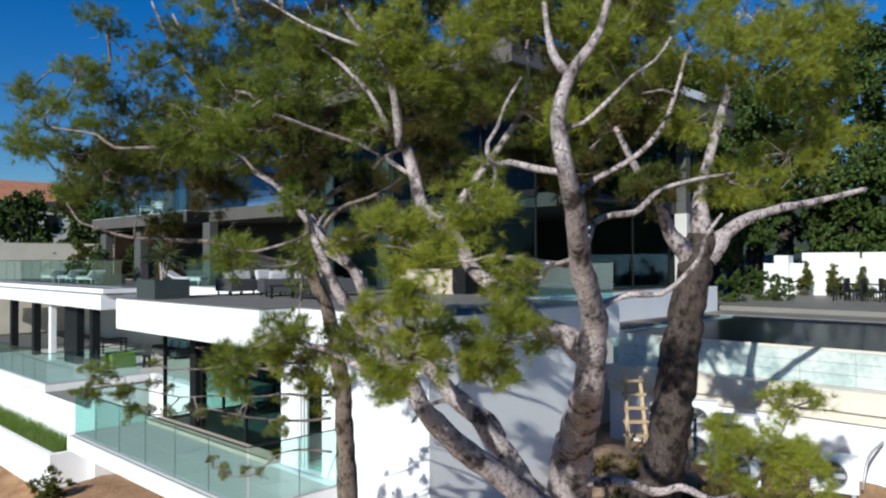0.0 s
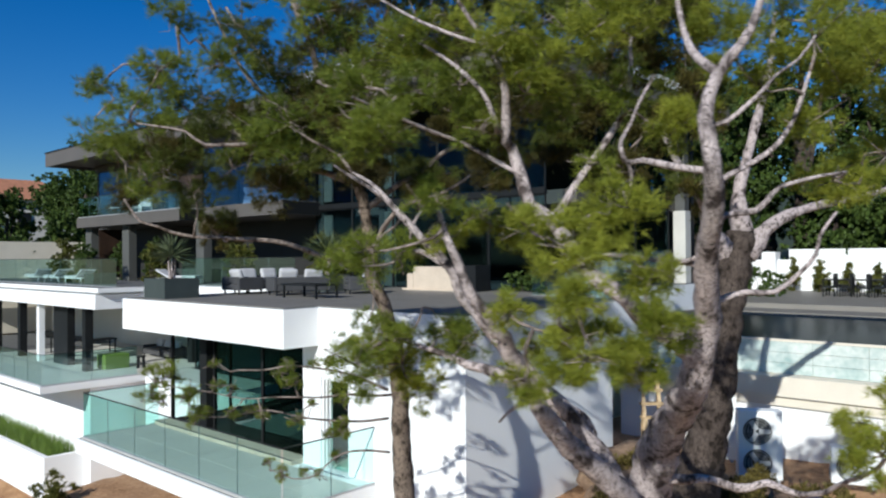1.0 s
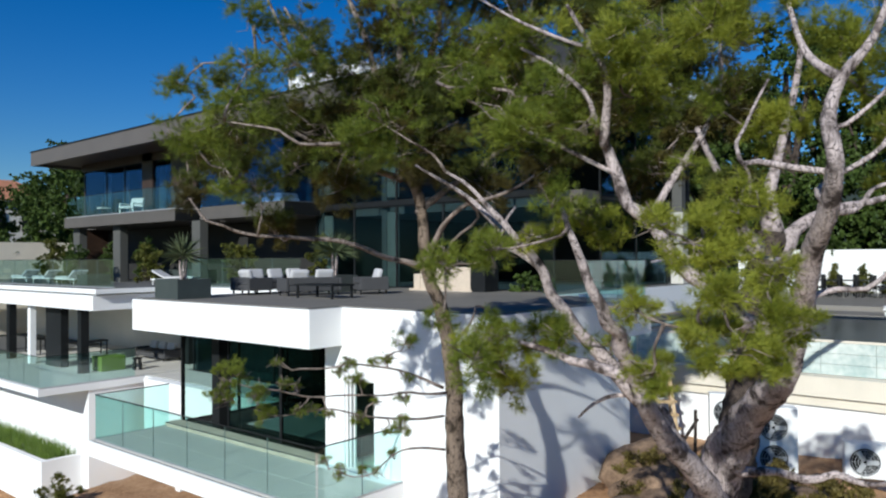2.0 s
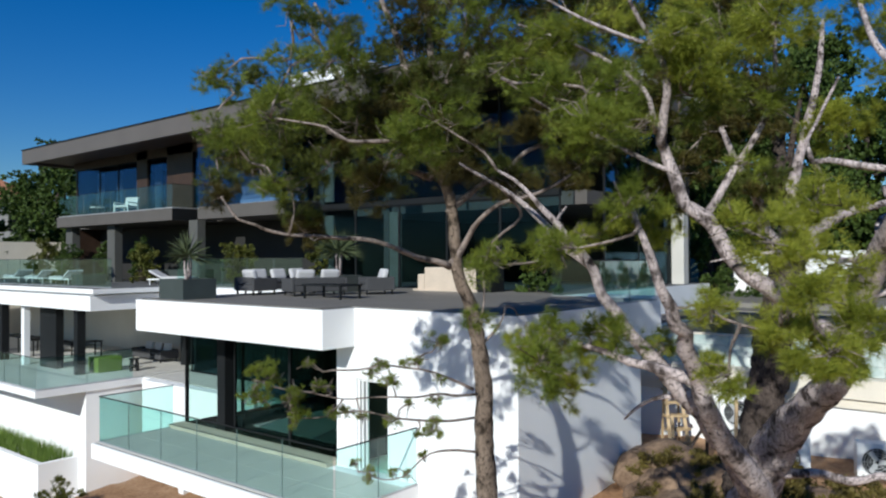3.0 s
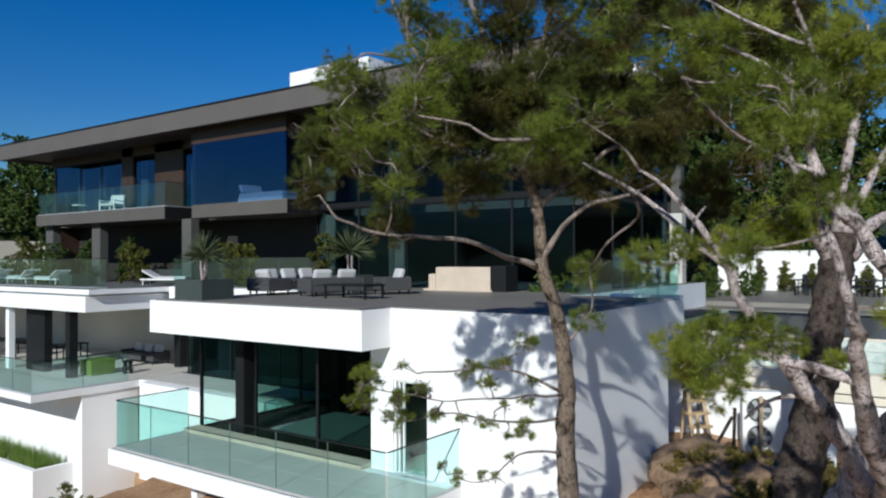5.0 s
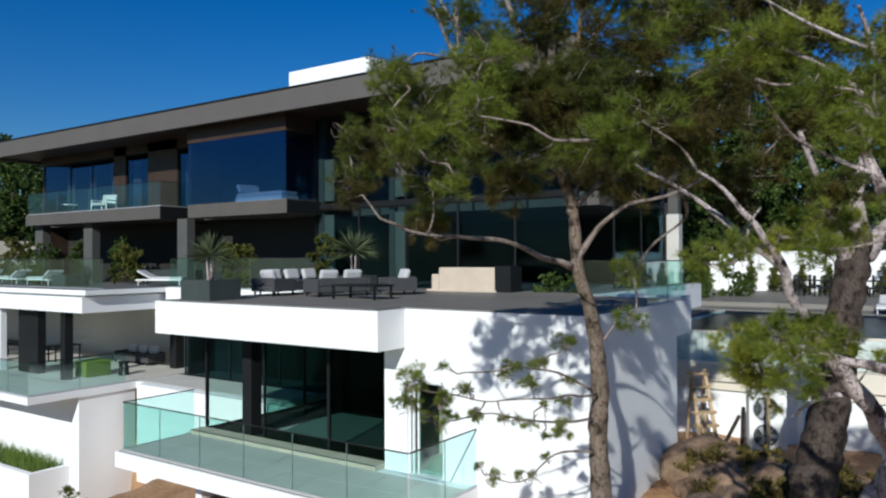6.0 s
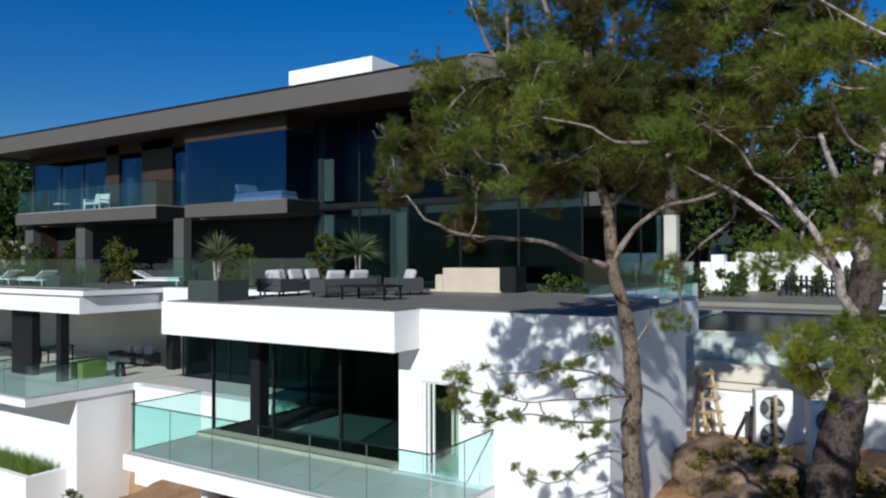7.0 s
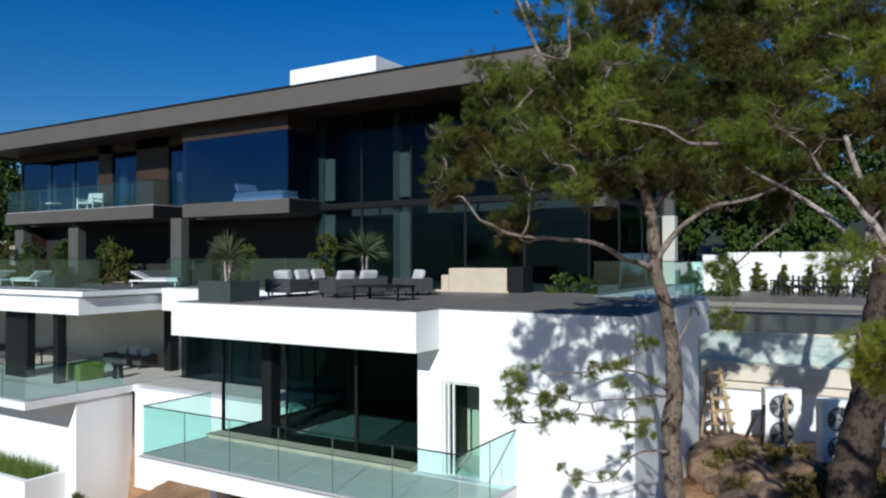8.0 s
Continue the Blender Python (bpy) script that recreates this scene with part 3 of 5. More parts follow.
wall("floor_upper", boxes((17.3, 28.0, 24.7, 45.0, 3.2, 3.66), (19.2, 28.0, 13.7, 24.5, 3.2, 3.66)), CONCRETE, "upper floor slab", "slab")
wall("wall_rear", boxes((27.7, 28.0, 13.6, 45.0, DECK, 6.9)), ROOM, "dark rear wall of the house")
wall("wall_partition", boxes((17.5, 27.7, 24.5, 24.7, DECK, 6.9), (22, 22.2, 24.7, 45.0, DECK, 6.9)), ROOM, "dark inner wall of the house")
wall("wall_north", boxes((17.3, 28.0, 44.8, 45.0, DECK, 6.9)), SOFFIT, "timber end wall of the house")

win = empty("window_2", (17.3, 20, DECK), "tall double-height glazing with black mullions", "window", kind="structure")
yy = [13.6, 15.8, 18.0, 20.2, 22.4, 24.6]
for i in range(5):
    pane_x(i, 17.3, yy[i], yy[i + 1], DECK, 3.36, PANE_DARK, win)
    pane_x(i, 17.3, yy[i], yy[i + 1], 3.52, 6.9, PANE_DARK, win)
part("transom", boxm(17.22, 17.38, 13.6, 24.6, 3.36, 3.52), DARK, win, "black steel transom")
for i, (a, b) in enumerate(((20.2, 22.9), (22.9, 25.6))):
    pane_y(i, 13.6, a, b, DECK, 3.4, PANE_DARK, win)
    pane_y(i, 13.6, a, b, 3.48, 6.9, PANE_BLUE, win)
win = empty("window_3", (15.55, 27, 3.7), "wide frameless blue glass bay flush with the balcony edge", "window", kind="structure")
part("pane", boxm(15.55, 15.57, 24.45, 30.15, 3.7, 6.22), PANE_BLUE, win)
part("pane", boxm(15.57, 17.0, 24.45, 24.47, 3.7, 6.22), PANE_BLUE, win)
part("head", boxes((15.53, 17.0, 24.43, 30.17, 6.22, 6.9)), SOFFIT, win, "dark timber head above the glass")
part("side_wall", boxes((15.6, 17.0, 30.0, 30.17, 3.7, 6.22)), SOFFIT, win, "dark timber return")
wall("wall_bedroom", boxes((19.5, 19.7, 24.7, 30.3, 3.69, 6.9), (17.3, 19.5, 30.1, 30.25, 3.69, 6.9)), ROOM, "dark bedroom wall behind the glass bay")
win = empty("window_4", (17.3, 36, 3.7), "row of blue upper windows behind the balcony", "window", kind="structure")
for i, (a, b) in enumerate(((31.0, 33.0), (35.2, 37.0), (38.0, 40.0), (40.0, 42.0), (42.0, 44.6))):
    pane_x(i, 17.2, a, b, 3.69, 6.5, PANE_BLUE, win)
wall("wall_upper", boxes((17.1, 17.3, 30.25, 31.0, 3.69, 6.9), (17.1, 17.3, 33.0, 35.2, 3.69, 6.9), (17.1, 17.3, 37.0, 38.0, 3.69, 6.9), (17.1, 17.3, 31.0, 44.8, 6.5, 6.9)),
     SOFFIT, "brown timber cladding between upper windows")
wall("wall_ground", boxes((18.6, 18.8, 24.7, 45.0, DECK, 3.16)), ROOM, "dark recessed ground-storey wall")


def curtain(y0, y1, z0, z1, x):
    """A gathered curtain: a folded sheet with thickness."""
    n = 40
    bm = bmesh.new()
    rows = []
    for z in (z0, z1):
        rows.append([bm.verts.new((x + 0.06 * math.sin(k * 1.25), y0 + (y1 - y0) * k / n, z)) for k in range(n + 1)])
    for k in range(n):
        bm.faces.new((rows[0][k], rows[0][k + 1], rows[1][k + 1], rows[1][k]))
    bmesh.ops.solidify(bm, geom=bm.faces[:], thickness=0.012)
    return tagged(part("curtain", bm, CURTAIN), "gathered pale linen curtain behind tall glass", "curtain", "curtains of the tall glazing")


# Upper curtains end at 5.3, so their top draws the roof's shade line.
for y in (24.1, 20.55):
    for z0, z1 in ((0.4, 3.15), (3.7, 5.3)):
        curtain(y - 0.25, y + 0.35, z0, z1, 17.5)
for y0, y1 in ((42.1, 42.7), (40.1, 40.6), (38.2, 38.6), (36.3, 36.8), (32.2, 32.8)):
    curtain(y0, y1, 3.75, 6.2, 17.45 if y0 > 31 else 17.25)
for x, y, w in ((15.7, 37.5, 0.36), (15.9, 30.75, 0.32), (15.7, 41.9, 0.36)):
    tagged(part("column", boxm(x - 0.2, x + 0.2, y - w, y + w, DECK, 3.16, bevel=0.01), COLUMN), "square pale concrete column under the balcony", "column", "columns under the balconies")
tagged(part("column", boxm(26.25, 26.75, 13.2, 13.7, DECK, 3.2, bevel=0.01), TILE_LIGHT), "pale grey stone-clad column at the house corner", "column")
part_up = part("column", boxm(26.3, 26.7, 13.25, 13.65, 3.2, 6.9, bevel=0.01), COLUMN)
tagged(part_up, "grey upper column at the house corner", "column")
for y in (24.45, 20.95):
    tagged(part("column", boxm(17.42, 17.62, y - 0.13, y + 0.13, DECK, 6.9, bevel=0.01), CONCRETE), "slim grey column inside the tall glazing", "column", "columns before the tall glazing")

# ---- infinity pool and the yard below it ----
WL = -0.69
pool = empty("pool", (18.4, 6, -3.6), "infinity pool with dark water over a pale wet overflow face", "pool", kind="structure")
part("basin", boxes((18.46, 18.75, -6.0, 11.4, -3.9, WL - 0.02), (18.75, 26.1, -6.0, 11.4, -3.9, -2.0), (18.46, 26.4, 11.4, 11.7, -3.9, WL + 0.03)), POOLTILE, pool, "pale green tiled basin")
part("water", boxm(18.47, 26.1, -6.0, 11.39, WL - 0.019, WL), WATER, pool, "still dark blue water")
part("overflow_lip", boxm(18.38, 18.465, -6.0, 11.5, WL - 0.05, WL + 0.012, bevel=0.006), CREAM, pool, "thin pale stone lip")
rows = 3
for r in range(rows):
    for k in range(14):
        z1, h = WL - 0.055 - r * 0.27, 0.262
        part("face_tile", boxm(18.395, 18.455, -5.9 + k * 1.24, -4.668 + k * 1.24, z1 - h, z1), FACETILE, pool)
part("face_core", boxm(18.43, 18.459, -6.0, 11.5, -1.86, WL - 0.05), CREAM, pool)
part("overflow_ledge", boxes((17.9, 18.42, -6.0, 11.6, -2.05, -1.56), (18.0, 18.38, -6.0, 11.6, -2.3, -2.05)), CREAM, pool, "cream stone overflow gutter")
part("front_wall", boxes((18.1, 18.38, -6.0, 11.6, -4.5, -2.3)), STUCCO, pool, "white rendered wall under the overflow")
part("far_edge", boxes((26.1, 26.4, -6.0, 11.4, -3.9, WL + 0.06)), DARKTILE, pool, "dark tiled rim")
wall("pool_deck", boxes((26.4, 42.0, -16.0, 16.5, -3.0, -0.6), (28.5, 42.0, -16.0, 16.5, -0.6, -0.42)), TILE, "grey stone pool deck with one low step", "pavement")
pd = empty("wooden_platform", (22, 12.6, -1.6), "weathered timber platform beside the pool", "platform")
for i in range(5):
    part("board", boxm(19.4, 25.8, 11.75 + i * 0.2, 11.93 + i * 0.2, -0.64, -0.58), DECKWOOD, pd)
part("skirt", boxm(19.4, 25.8, 11.72, 11.75, -1.6, -0.58), DECKWOOD, pd)
wall("wall_far", boxes((40.0, 40.4, -16.0, 13.6, -0.42, 1.75), (40.1, 40.5, 13.6, 15.6, -0.42, 1.2)), STUCCO, "sunlit white garden wall behind the pool")
wall("wall_gate_pier", boxes((39.7, 40.5, 14.2, 14.9, -0.42, 1.62)), STUCCO, "white wall pier")
wall("wall_pool_side", boxes((14.0, 14.25, 9.72, 10.05, -6.5, -0.46), (14.25, 15.5, 10.6, 10.9, -4.5, -0.46), (15.2, 15.5, 10.9, 12.8, -4.5, -0.46), (15.5, 28.0, 12.8, 13.1, -4.5, -0.46)), STUCCO, "white rendered pier at the wall's end")


def foliage(pads, rng, per, leaf_len, leaf_w, k, flat=0.75, sub=11, droop=0.0, slim=False):
    """Tufts of slim leaves in uneven clumps round the pads (x, y, z, r)."""
    T, A = [], []
    for (x, y, z, r) in pads:
        n = int(per * r * r) + 8
        subs = []
        for _ in range(sub):
            v = Vector((rng.gauss(0, 1), rng.gauss(0, 1), rng.gauss(0, 1))).normalized() * r * rng.uniform(0.35, 1.0)
            subs.append((v.x, v.y, v.z * flat, r * rng.uniform(0.18, 0.34)))
        for _ in range(n):
            sx, sy, sz, sr = subs[rng.randrange(sub)]
            ox, oy, oz = sx + rng.gauss(0, sr * 0.52), sy + rng.gauss(0, sr * 0.52), sz + rng.gauss(0, sr * 0.40)
            T.append((x + ox, y + oy, z + oz))
            A.append((ox / r + rng.gauss(0, 0.4), oy / r + rng.gauss(0, 0.4), oz / r + 0.55 - droop + rng.gauss(0, 0.4)))
    T, A = np.array(T), np.array(A)
    A /= np.linalg.norm(A, axis=1)[:, None] + 1e-6
    g = np.random.default_rng(rng.randrange(10 ** 6))
    n = len(T)
    D = A[:, None, :] * 0.8 + g.normal(0, 0.62, (n, k, 3))
    D /= np.linalg.norm(D, axis=2)[:, :, None]
    L = leaf_len * g.uniform(0.6, 1.2, (n, k, 1))
    S = np.cross(D, g.normal(0, 1, (n, k, 3)))
    S /= np.linalg.norm(S, axis=2)[:, :, None] + 1e-6
    base = T[:, None, :] + D * 0.008
    if slim:
        V = np.stack([base - S * leaf_w * 0.6, base + S * leaf_w * 0.6, base + D * L], axis=2)
    else:
        V = np.stack([base - S * leaf_w * 0.5, base + S * leaf_w * 0.5, base + D * L * 0.6 + S * leaf_w * 0.6, base + D * L, base + D * L * 0.6 - S * leaf_w * 0.6], axis=2)
    return V.reshape(-1, 3)


def leaves_part(name, V, sides, material, parent, label=""):
    """One mesh of many separate leaves, each with that many corners."""
    n = len(V) // sides
    me = bpy.data.meshes.new(name)
    me.vertices.add(len(V))
    me.vertices.foreach_set("co", V.astype(np.float32).ravel())
    me.loops.add(len(V))
    me.loops.foreach_set("vertex_index", np.arange(len(V), dtype=np.int32))
    me.polygons.add(n)
    me.polygons.foreach_set("loop_start", np.arange(0, len(V), sides, dtype=np.int32))
    me.update(calc_edges=True)
    me.materials.append(material)
    ob = new(name, me)
    if parent is not None:
        ob.parent = parent
        ob.matrix_parent_inverse = Matrix.Translation(parent.location).inverted()
    if label:
        ob["label"] = label
    return ob


def twigs(pads, limbs, rng, r0=0.011):
    """Twigs that branch from the limbs to the pads, each from the nearest wood so far, with a spray of finer ones in every pad."""
    nodes = [np.array(p[:3]) for l in limbs for p in spline(l, 0.2)]
    left = [np.array(p) for p in pads]
    bm = bmesh.new()
    N = np.array(nodes)
    while left:
        best = None
        for i, p in enumerate(left):
            d = np.linalg.norm(N - p[:3], axis=1)
            j = int(d.argmin())
            if best is None or d[j] < best[0]:
                best = (d[j], i, j)
        dist, i, j = best
        p = left.pop(i)
        near, c = Vector(N[j]), Vector(p[:3])
        a = near.lerp(c, 0.35) + Vector((rng.gauss(0, 0.12), rng.gauss(0, 0.12), rng.gauss(-0.06, 0.08))) * min(1, dist)
        b = near.lerp(c, 0.7) + Vector((rng.gauss(0, 0.10), rng.gauss(0, 0.10), rng.gauss(-0.04, 0.08))) * min(1, dist)
        rr = r0 * (0.8 + 0.5 * min(dist, 1.5))
        line = spline([(*near, rr * 1.4), (*a, rr), (*b, rr * 0.8), (*c, rr * 0.55)], 0.12)
        add_tube(bm, line, 5, 0.15)
        N = np.vstack([N] + [np.array(q[:3]) for q in line[2:]])
        r = p[3]
        for _ in range(9):
            v = Vector((rng.gauss(0, 1), rng.gauss(0, 1), rng.gauss(0.2, 0.7))).normalized() * r * rng.uniform(0.6, 1.0)
            m = c + v * 0.5 + Vector((rng.gauss(0, 0.06), rng.gauss(0, 0.06), rng.gauss(0, 0.06)))
            add_tube(bm, [(*c, r0 * 0.5), (*m, r0 * 0.4), (*(c + v), r0 * 0.2)], 4)
    return bm


def tree(name, label, trunk, limbs, groups, bark, seed, per=1500, length=0.09, width=0.0046, k=21, seg=12, limb_bark=None):
    rng = random.Random(seed)
    t = empty(name, trunk[0][:3], label, "tree")
    smooth(part("trunk", _tube(trunk, seg), bark, t))
    for l in limbs:
        smooth(part("limb", _tube(l, 9), limb_bark or bark, t))
    allpads = [p for g in groups for p in g[0]]
    tagged(smooth(part("twig_spray", twigs(allpads, [trunk] + limbs, rng), BARK_LIMB, t)), kind="stuff")
    for pads, m, dense, size in groups:
        tagged(leaves_part("crown", foliage(pads, rng, per * dense, length * size, width * (0.4 + 0.6 * size), k, sub=15, slim=True), 3, m, t), kind="stuff")
    return t


def crook(pts, rng, amp=0.6):
    """Adds small bends to a limb's line."""
    pts = spline(pts, 0.28)
    out = []
    for i, p in enumerate(pts):
        a = amp * min(max(p[3], 0.03), 0.06) if 0 < i else 0
        out.append((p[0] + rng.gauss(0, a), p[1] + rng.gauss(0, a), p[2] + rng.gauss(0, a), p[3]))
    return out


def _tube(pts, seg):
    bm = bmesh.new()
    add_tube(bm, spline(pts, 0.1), seg, 0.28)
    return bm


# pine beside the terrace
C_TRUNK = [(6.0, 8.3, -5.4, 0.33), (5.95, 8.3, -3.6, 0.30), (5.88, 8.28, -2.47, 0.27), (5.84, 8.33, -1.15, 0.23), (5.76, 8.27, -0.42, 0.20), (5.65, 8.26, 0.19, 0.18), (5.50, 8.31, 0.83, 0.155),
           (5.33, 8.39, 1.29, 0.145), (5.30, 8.45, 2.13, 0.125), (5.22, 8.58, 2.58, 0.11), (5.26, 8.70, 3.05, 0.10), (5.54, 8.63, 3.87, 0.085), (5.73, 8.52, 4.60, 0.07), (5.89, 8.43, 5.59, 0.04)]
C_LIMBS = [
    [(5.31, 8.42, 1.33, 0.076), (4.86, 8.59, 1.48, 0.055), (4.22, 8.89, 1.68, 0.044), (3.65, 9.25, 1.72, 0.034), (3.22, 9.57, 1.77, 0.030), (2.91, 9.70, 1.94, 0.023), (2.70, 9.85, 2.16, 0.016)],
    [(5.19, 8.62, 2.51, 0.076), (4.68, 8.90, 2.70, 0.051), (4.09, 9.28, 3.02, 0.039), (3.53, 9.64, 3.31, 0.028), (3.14, 9.89, 3.68, 0.017)],
    [(5.27, 8.69, 2.98, 0.061), (4.70, 9.06, 3.53, 0.045), (4.28, 9.36, 4.22, 0.033), (4.01, 9.62, 4.77, 0.025)],
    [(5.30, 8.45, 2.05, 0.076), (5.78, 8.23, 2.46, 0.059), (6.34, 7.89, 2.89, 0.048), (6.99, 7.39, 3.42, 0.037)],
    [(5.32, 8.41, 1.37, 0.083), (5.31, 8.05, 1.81, 0.052), (5.33, 7.62, 2.13, 0.040), (5.38, 7.16, 2.22, 0.032), (5.53, 6.72, 2.43, 0.021)],
    [(5.63, 8.29, -0.33, 0.054), (4.93, 8.47, -0.02, 0.033), (4.38, 8.81, 0.07, 0.029), (3.94, 9.16, 0.03, 0.024), (3.70, 9.36, 0.15, 0.017)],
    [(5.63, 8.28, -0.71, 0.046), (4.86, 8.60, -0.64, 0.033), (4.27, 9.00, -0.50, 0.025), (3.56, 9.59, -0.54, 0.017)],
    [(5.64, 8.27, -1.17, 0.046), (5.09, 8.60, -1.09, 0.030), (4.74, 8.79, -1.40, 0.022), (4.38, 9.20, -1.33, 0.015)],
    [(5.60, 8.20, -0.38, 0.045), (4.58, 8.36, -0.26, 0.028), (3.73, 8.80, -0.22, 0.020), (3.07, 9.15, -0.06, 0.016), (2.81, 9.32, 0.09, 0.010)],
    [(5.66, 8.24, 0.21, 0.054), (5.98, 8.10, 0.50, 0.039), (6.12, 8.06, 0.81, 0.032), (6.29, 7.98, 0.64, 0.020)],
]
C_RISING = [
    [(5.26, 8.70, 3.05, 0.062), (4.95, 8.80, 3.75, 0.048), (4.72, 8.98, 4.60, 0.036), (4.40, 9.10, 5.70, 0.022)],
    [(5.30, 8.69, 3.20, 0.060), (5.22, 8.62, 4.10, 0.046), (5.05, 8.60, 5.00, 0.034), (5.10, 8.48, 6.10, 0.020)],
    [(5.54, 8.63, 3.87, 0.055), (6.00, 8.30, 4.60, 0.042), (6.25, 8.05, 5.30, 0.030), (6.60, 7.80, 6.00, 0.018)],
    [(5.24, 8.60, 2.62, 0.050), (4.75, 9.00, 3.20, 0.038), (4.10, 9.40, 3.95, 0.026), (3.75, 9.70, 4.90, 0.016)],
]
C_UPPER = [(3.47, 10.12, 2.90, 0.53), (4.30, 9.14, 3.18, 0.65), (4.91, 8.52, 3.65, 0.70), (5.19, 8.83, 4.59, 0.69), 
           (6.07, 7.94, 4.32, 0.75), (5.13, 8.14, 2.95, 0.63), (6.61, 7.63, 3.55, 0.69), (4.29, 8.77, 2.47, 0.42), (6.15, 8.01, 2.55, 0.44), (6.97, 7.43, 2.88, 0.50), (2.97, 10.19, 2.37, 0.27),
           (4.09, 9.88, 1.93, 0.33), (5.91, 8.40, 5.43, 0.72), (6.66, 7.55, 4.93, 0.73), (7.25, 6.96, 4.00, 0.66)]
C_WEST = [(2.88, 10.15, 2.92, 0.30), (3.38, 9.54, 3.11, 0.53), (3.10, 9.57, 2.52, 0.39), (3.76, 9.08, 2.58, 0.49),
          (4.48, 8.50, 2.76, 0.44), (5.13, 8.34, 3.53, 0.60), (3.34, 9.28, 2.26, 0.32), (4.83, 9.03, 3.36, 0.58)]
C_OUT = [(2.05, 8.85, 3.26, 0.30), (2.05, 8.64, 2.67, 0.36), (3.09, 8.26, 3.58, 0.36), (2.28, 8.27, 2.21, 0.26), (2.62, 8.47, 4.08, 0.30)]
C_THIN = [(3.73, 9.70, 3.53, 0.52), (4.45, 9.27, 4.03, 0.50), (4.12, 9.44, 4.55, 0.42), (4.80, 9.08, 5.36, 0.60), (3.12, 9.71, 3.61, 0.38), (3.78, 8.90, 4.03, 0.42), (4.46, 8.85, 3.83, 0.48)]
rng = random.Random(77)
C_LOW = [(2.97, 9.28, 0.07, 0.24), (3.26, 9.07, -0.37, 0.17), (2.81, 9.32, -0.11, 0.15), (4.99, 8.38, 0.35, 0.20), (4.87, 8.39, -0.76, 0.18)]
for l in C_LIMBS[5:9]:
    for q in spline(l, 0.13)[5:]:
        if rng.random() < 0.7:
            C_LOW.append((q[0] + rng.gauss(0, 0.13), q[1] + rng.gauss(0, 0.13), q[2] + rng.gauss(-0.02, 0.12), rng.uniform(0.05, 0.11)))
C_TRUNK = [(x + 0.05, y - 0.03, z, r * 0.58) for x, y, z, r in C_TRUNK]
C_LIMBS = [[(x, y, z, r * (0.66 if i < 5 else 0.42)) for x, y, z, r in l] for i, l in enumerate(C_LIMBS)]
rng = random.Random(11)
# Darker olive pad copies, set lower, colour shade into the crown's inside.
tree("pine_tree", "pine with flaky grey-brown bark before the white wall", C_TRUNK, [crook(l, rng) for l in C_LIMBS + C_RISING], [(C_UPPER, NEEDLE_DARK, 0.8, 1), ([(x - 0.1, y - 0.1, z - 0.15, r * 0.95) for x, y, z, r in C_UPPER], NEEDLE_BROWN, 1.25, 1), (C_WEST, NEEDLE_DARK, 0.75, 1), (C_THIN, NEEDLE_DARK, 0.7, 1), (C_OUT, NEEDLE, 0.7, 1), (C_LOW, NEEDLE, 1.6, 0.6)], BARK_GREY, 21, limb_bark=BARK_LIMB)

# many-limbed pine nearest the camera's way
A_TRUNK = [(7.3, 6.2, -4.4, 0.42), (6.73, 5.48, -2.61, 0.357), (6.40, 5.08, -1.74, 0.321), (6.22, 4.80, -1.16, 0.288), (5.95, 4.56, -0.60, 0.250), (5.52, 4.17, -0.10, 0.225), (5.14, 3.84, 0.24, 0.205), (4.95, 3.68, 0.56, 0.187), (4.74, 3.52, 0.94, 0.150), (4.26, 3.32, 1.42, 0.115), (3.86, 3.10, 1.79, 0.097), (3.58, 2.99, 2.10, 0.085), (3.56, 3.03, 2.40, 0.072), (3.60, 2.95, 2.68, 0.054), (3.66, 2.76, 2.95, 0.040), (3.62, 2.62, 3.30, 0.026)]
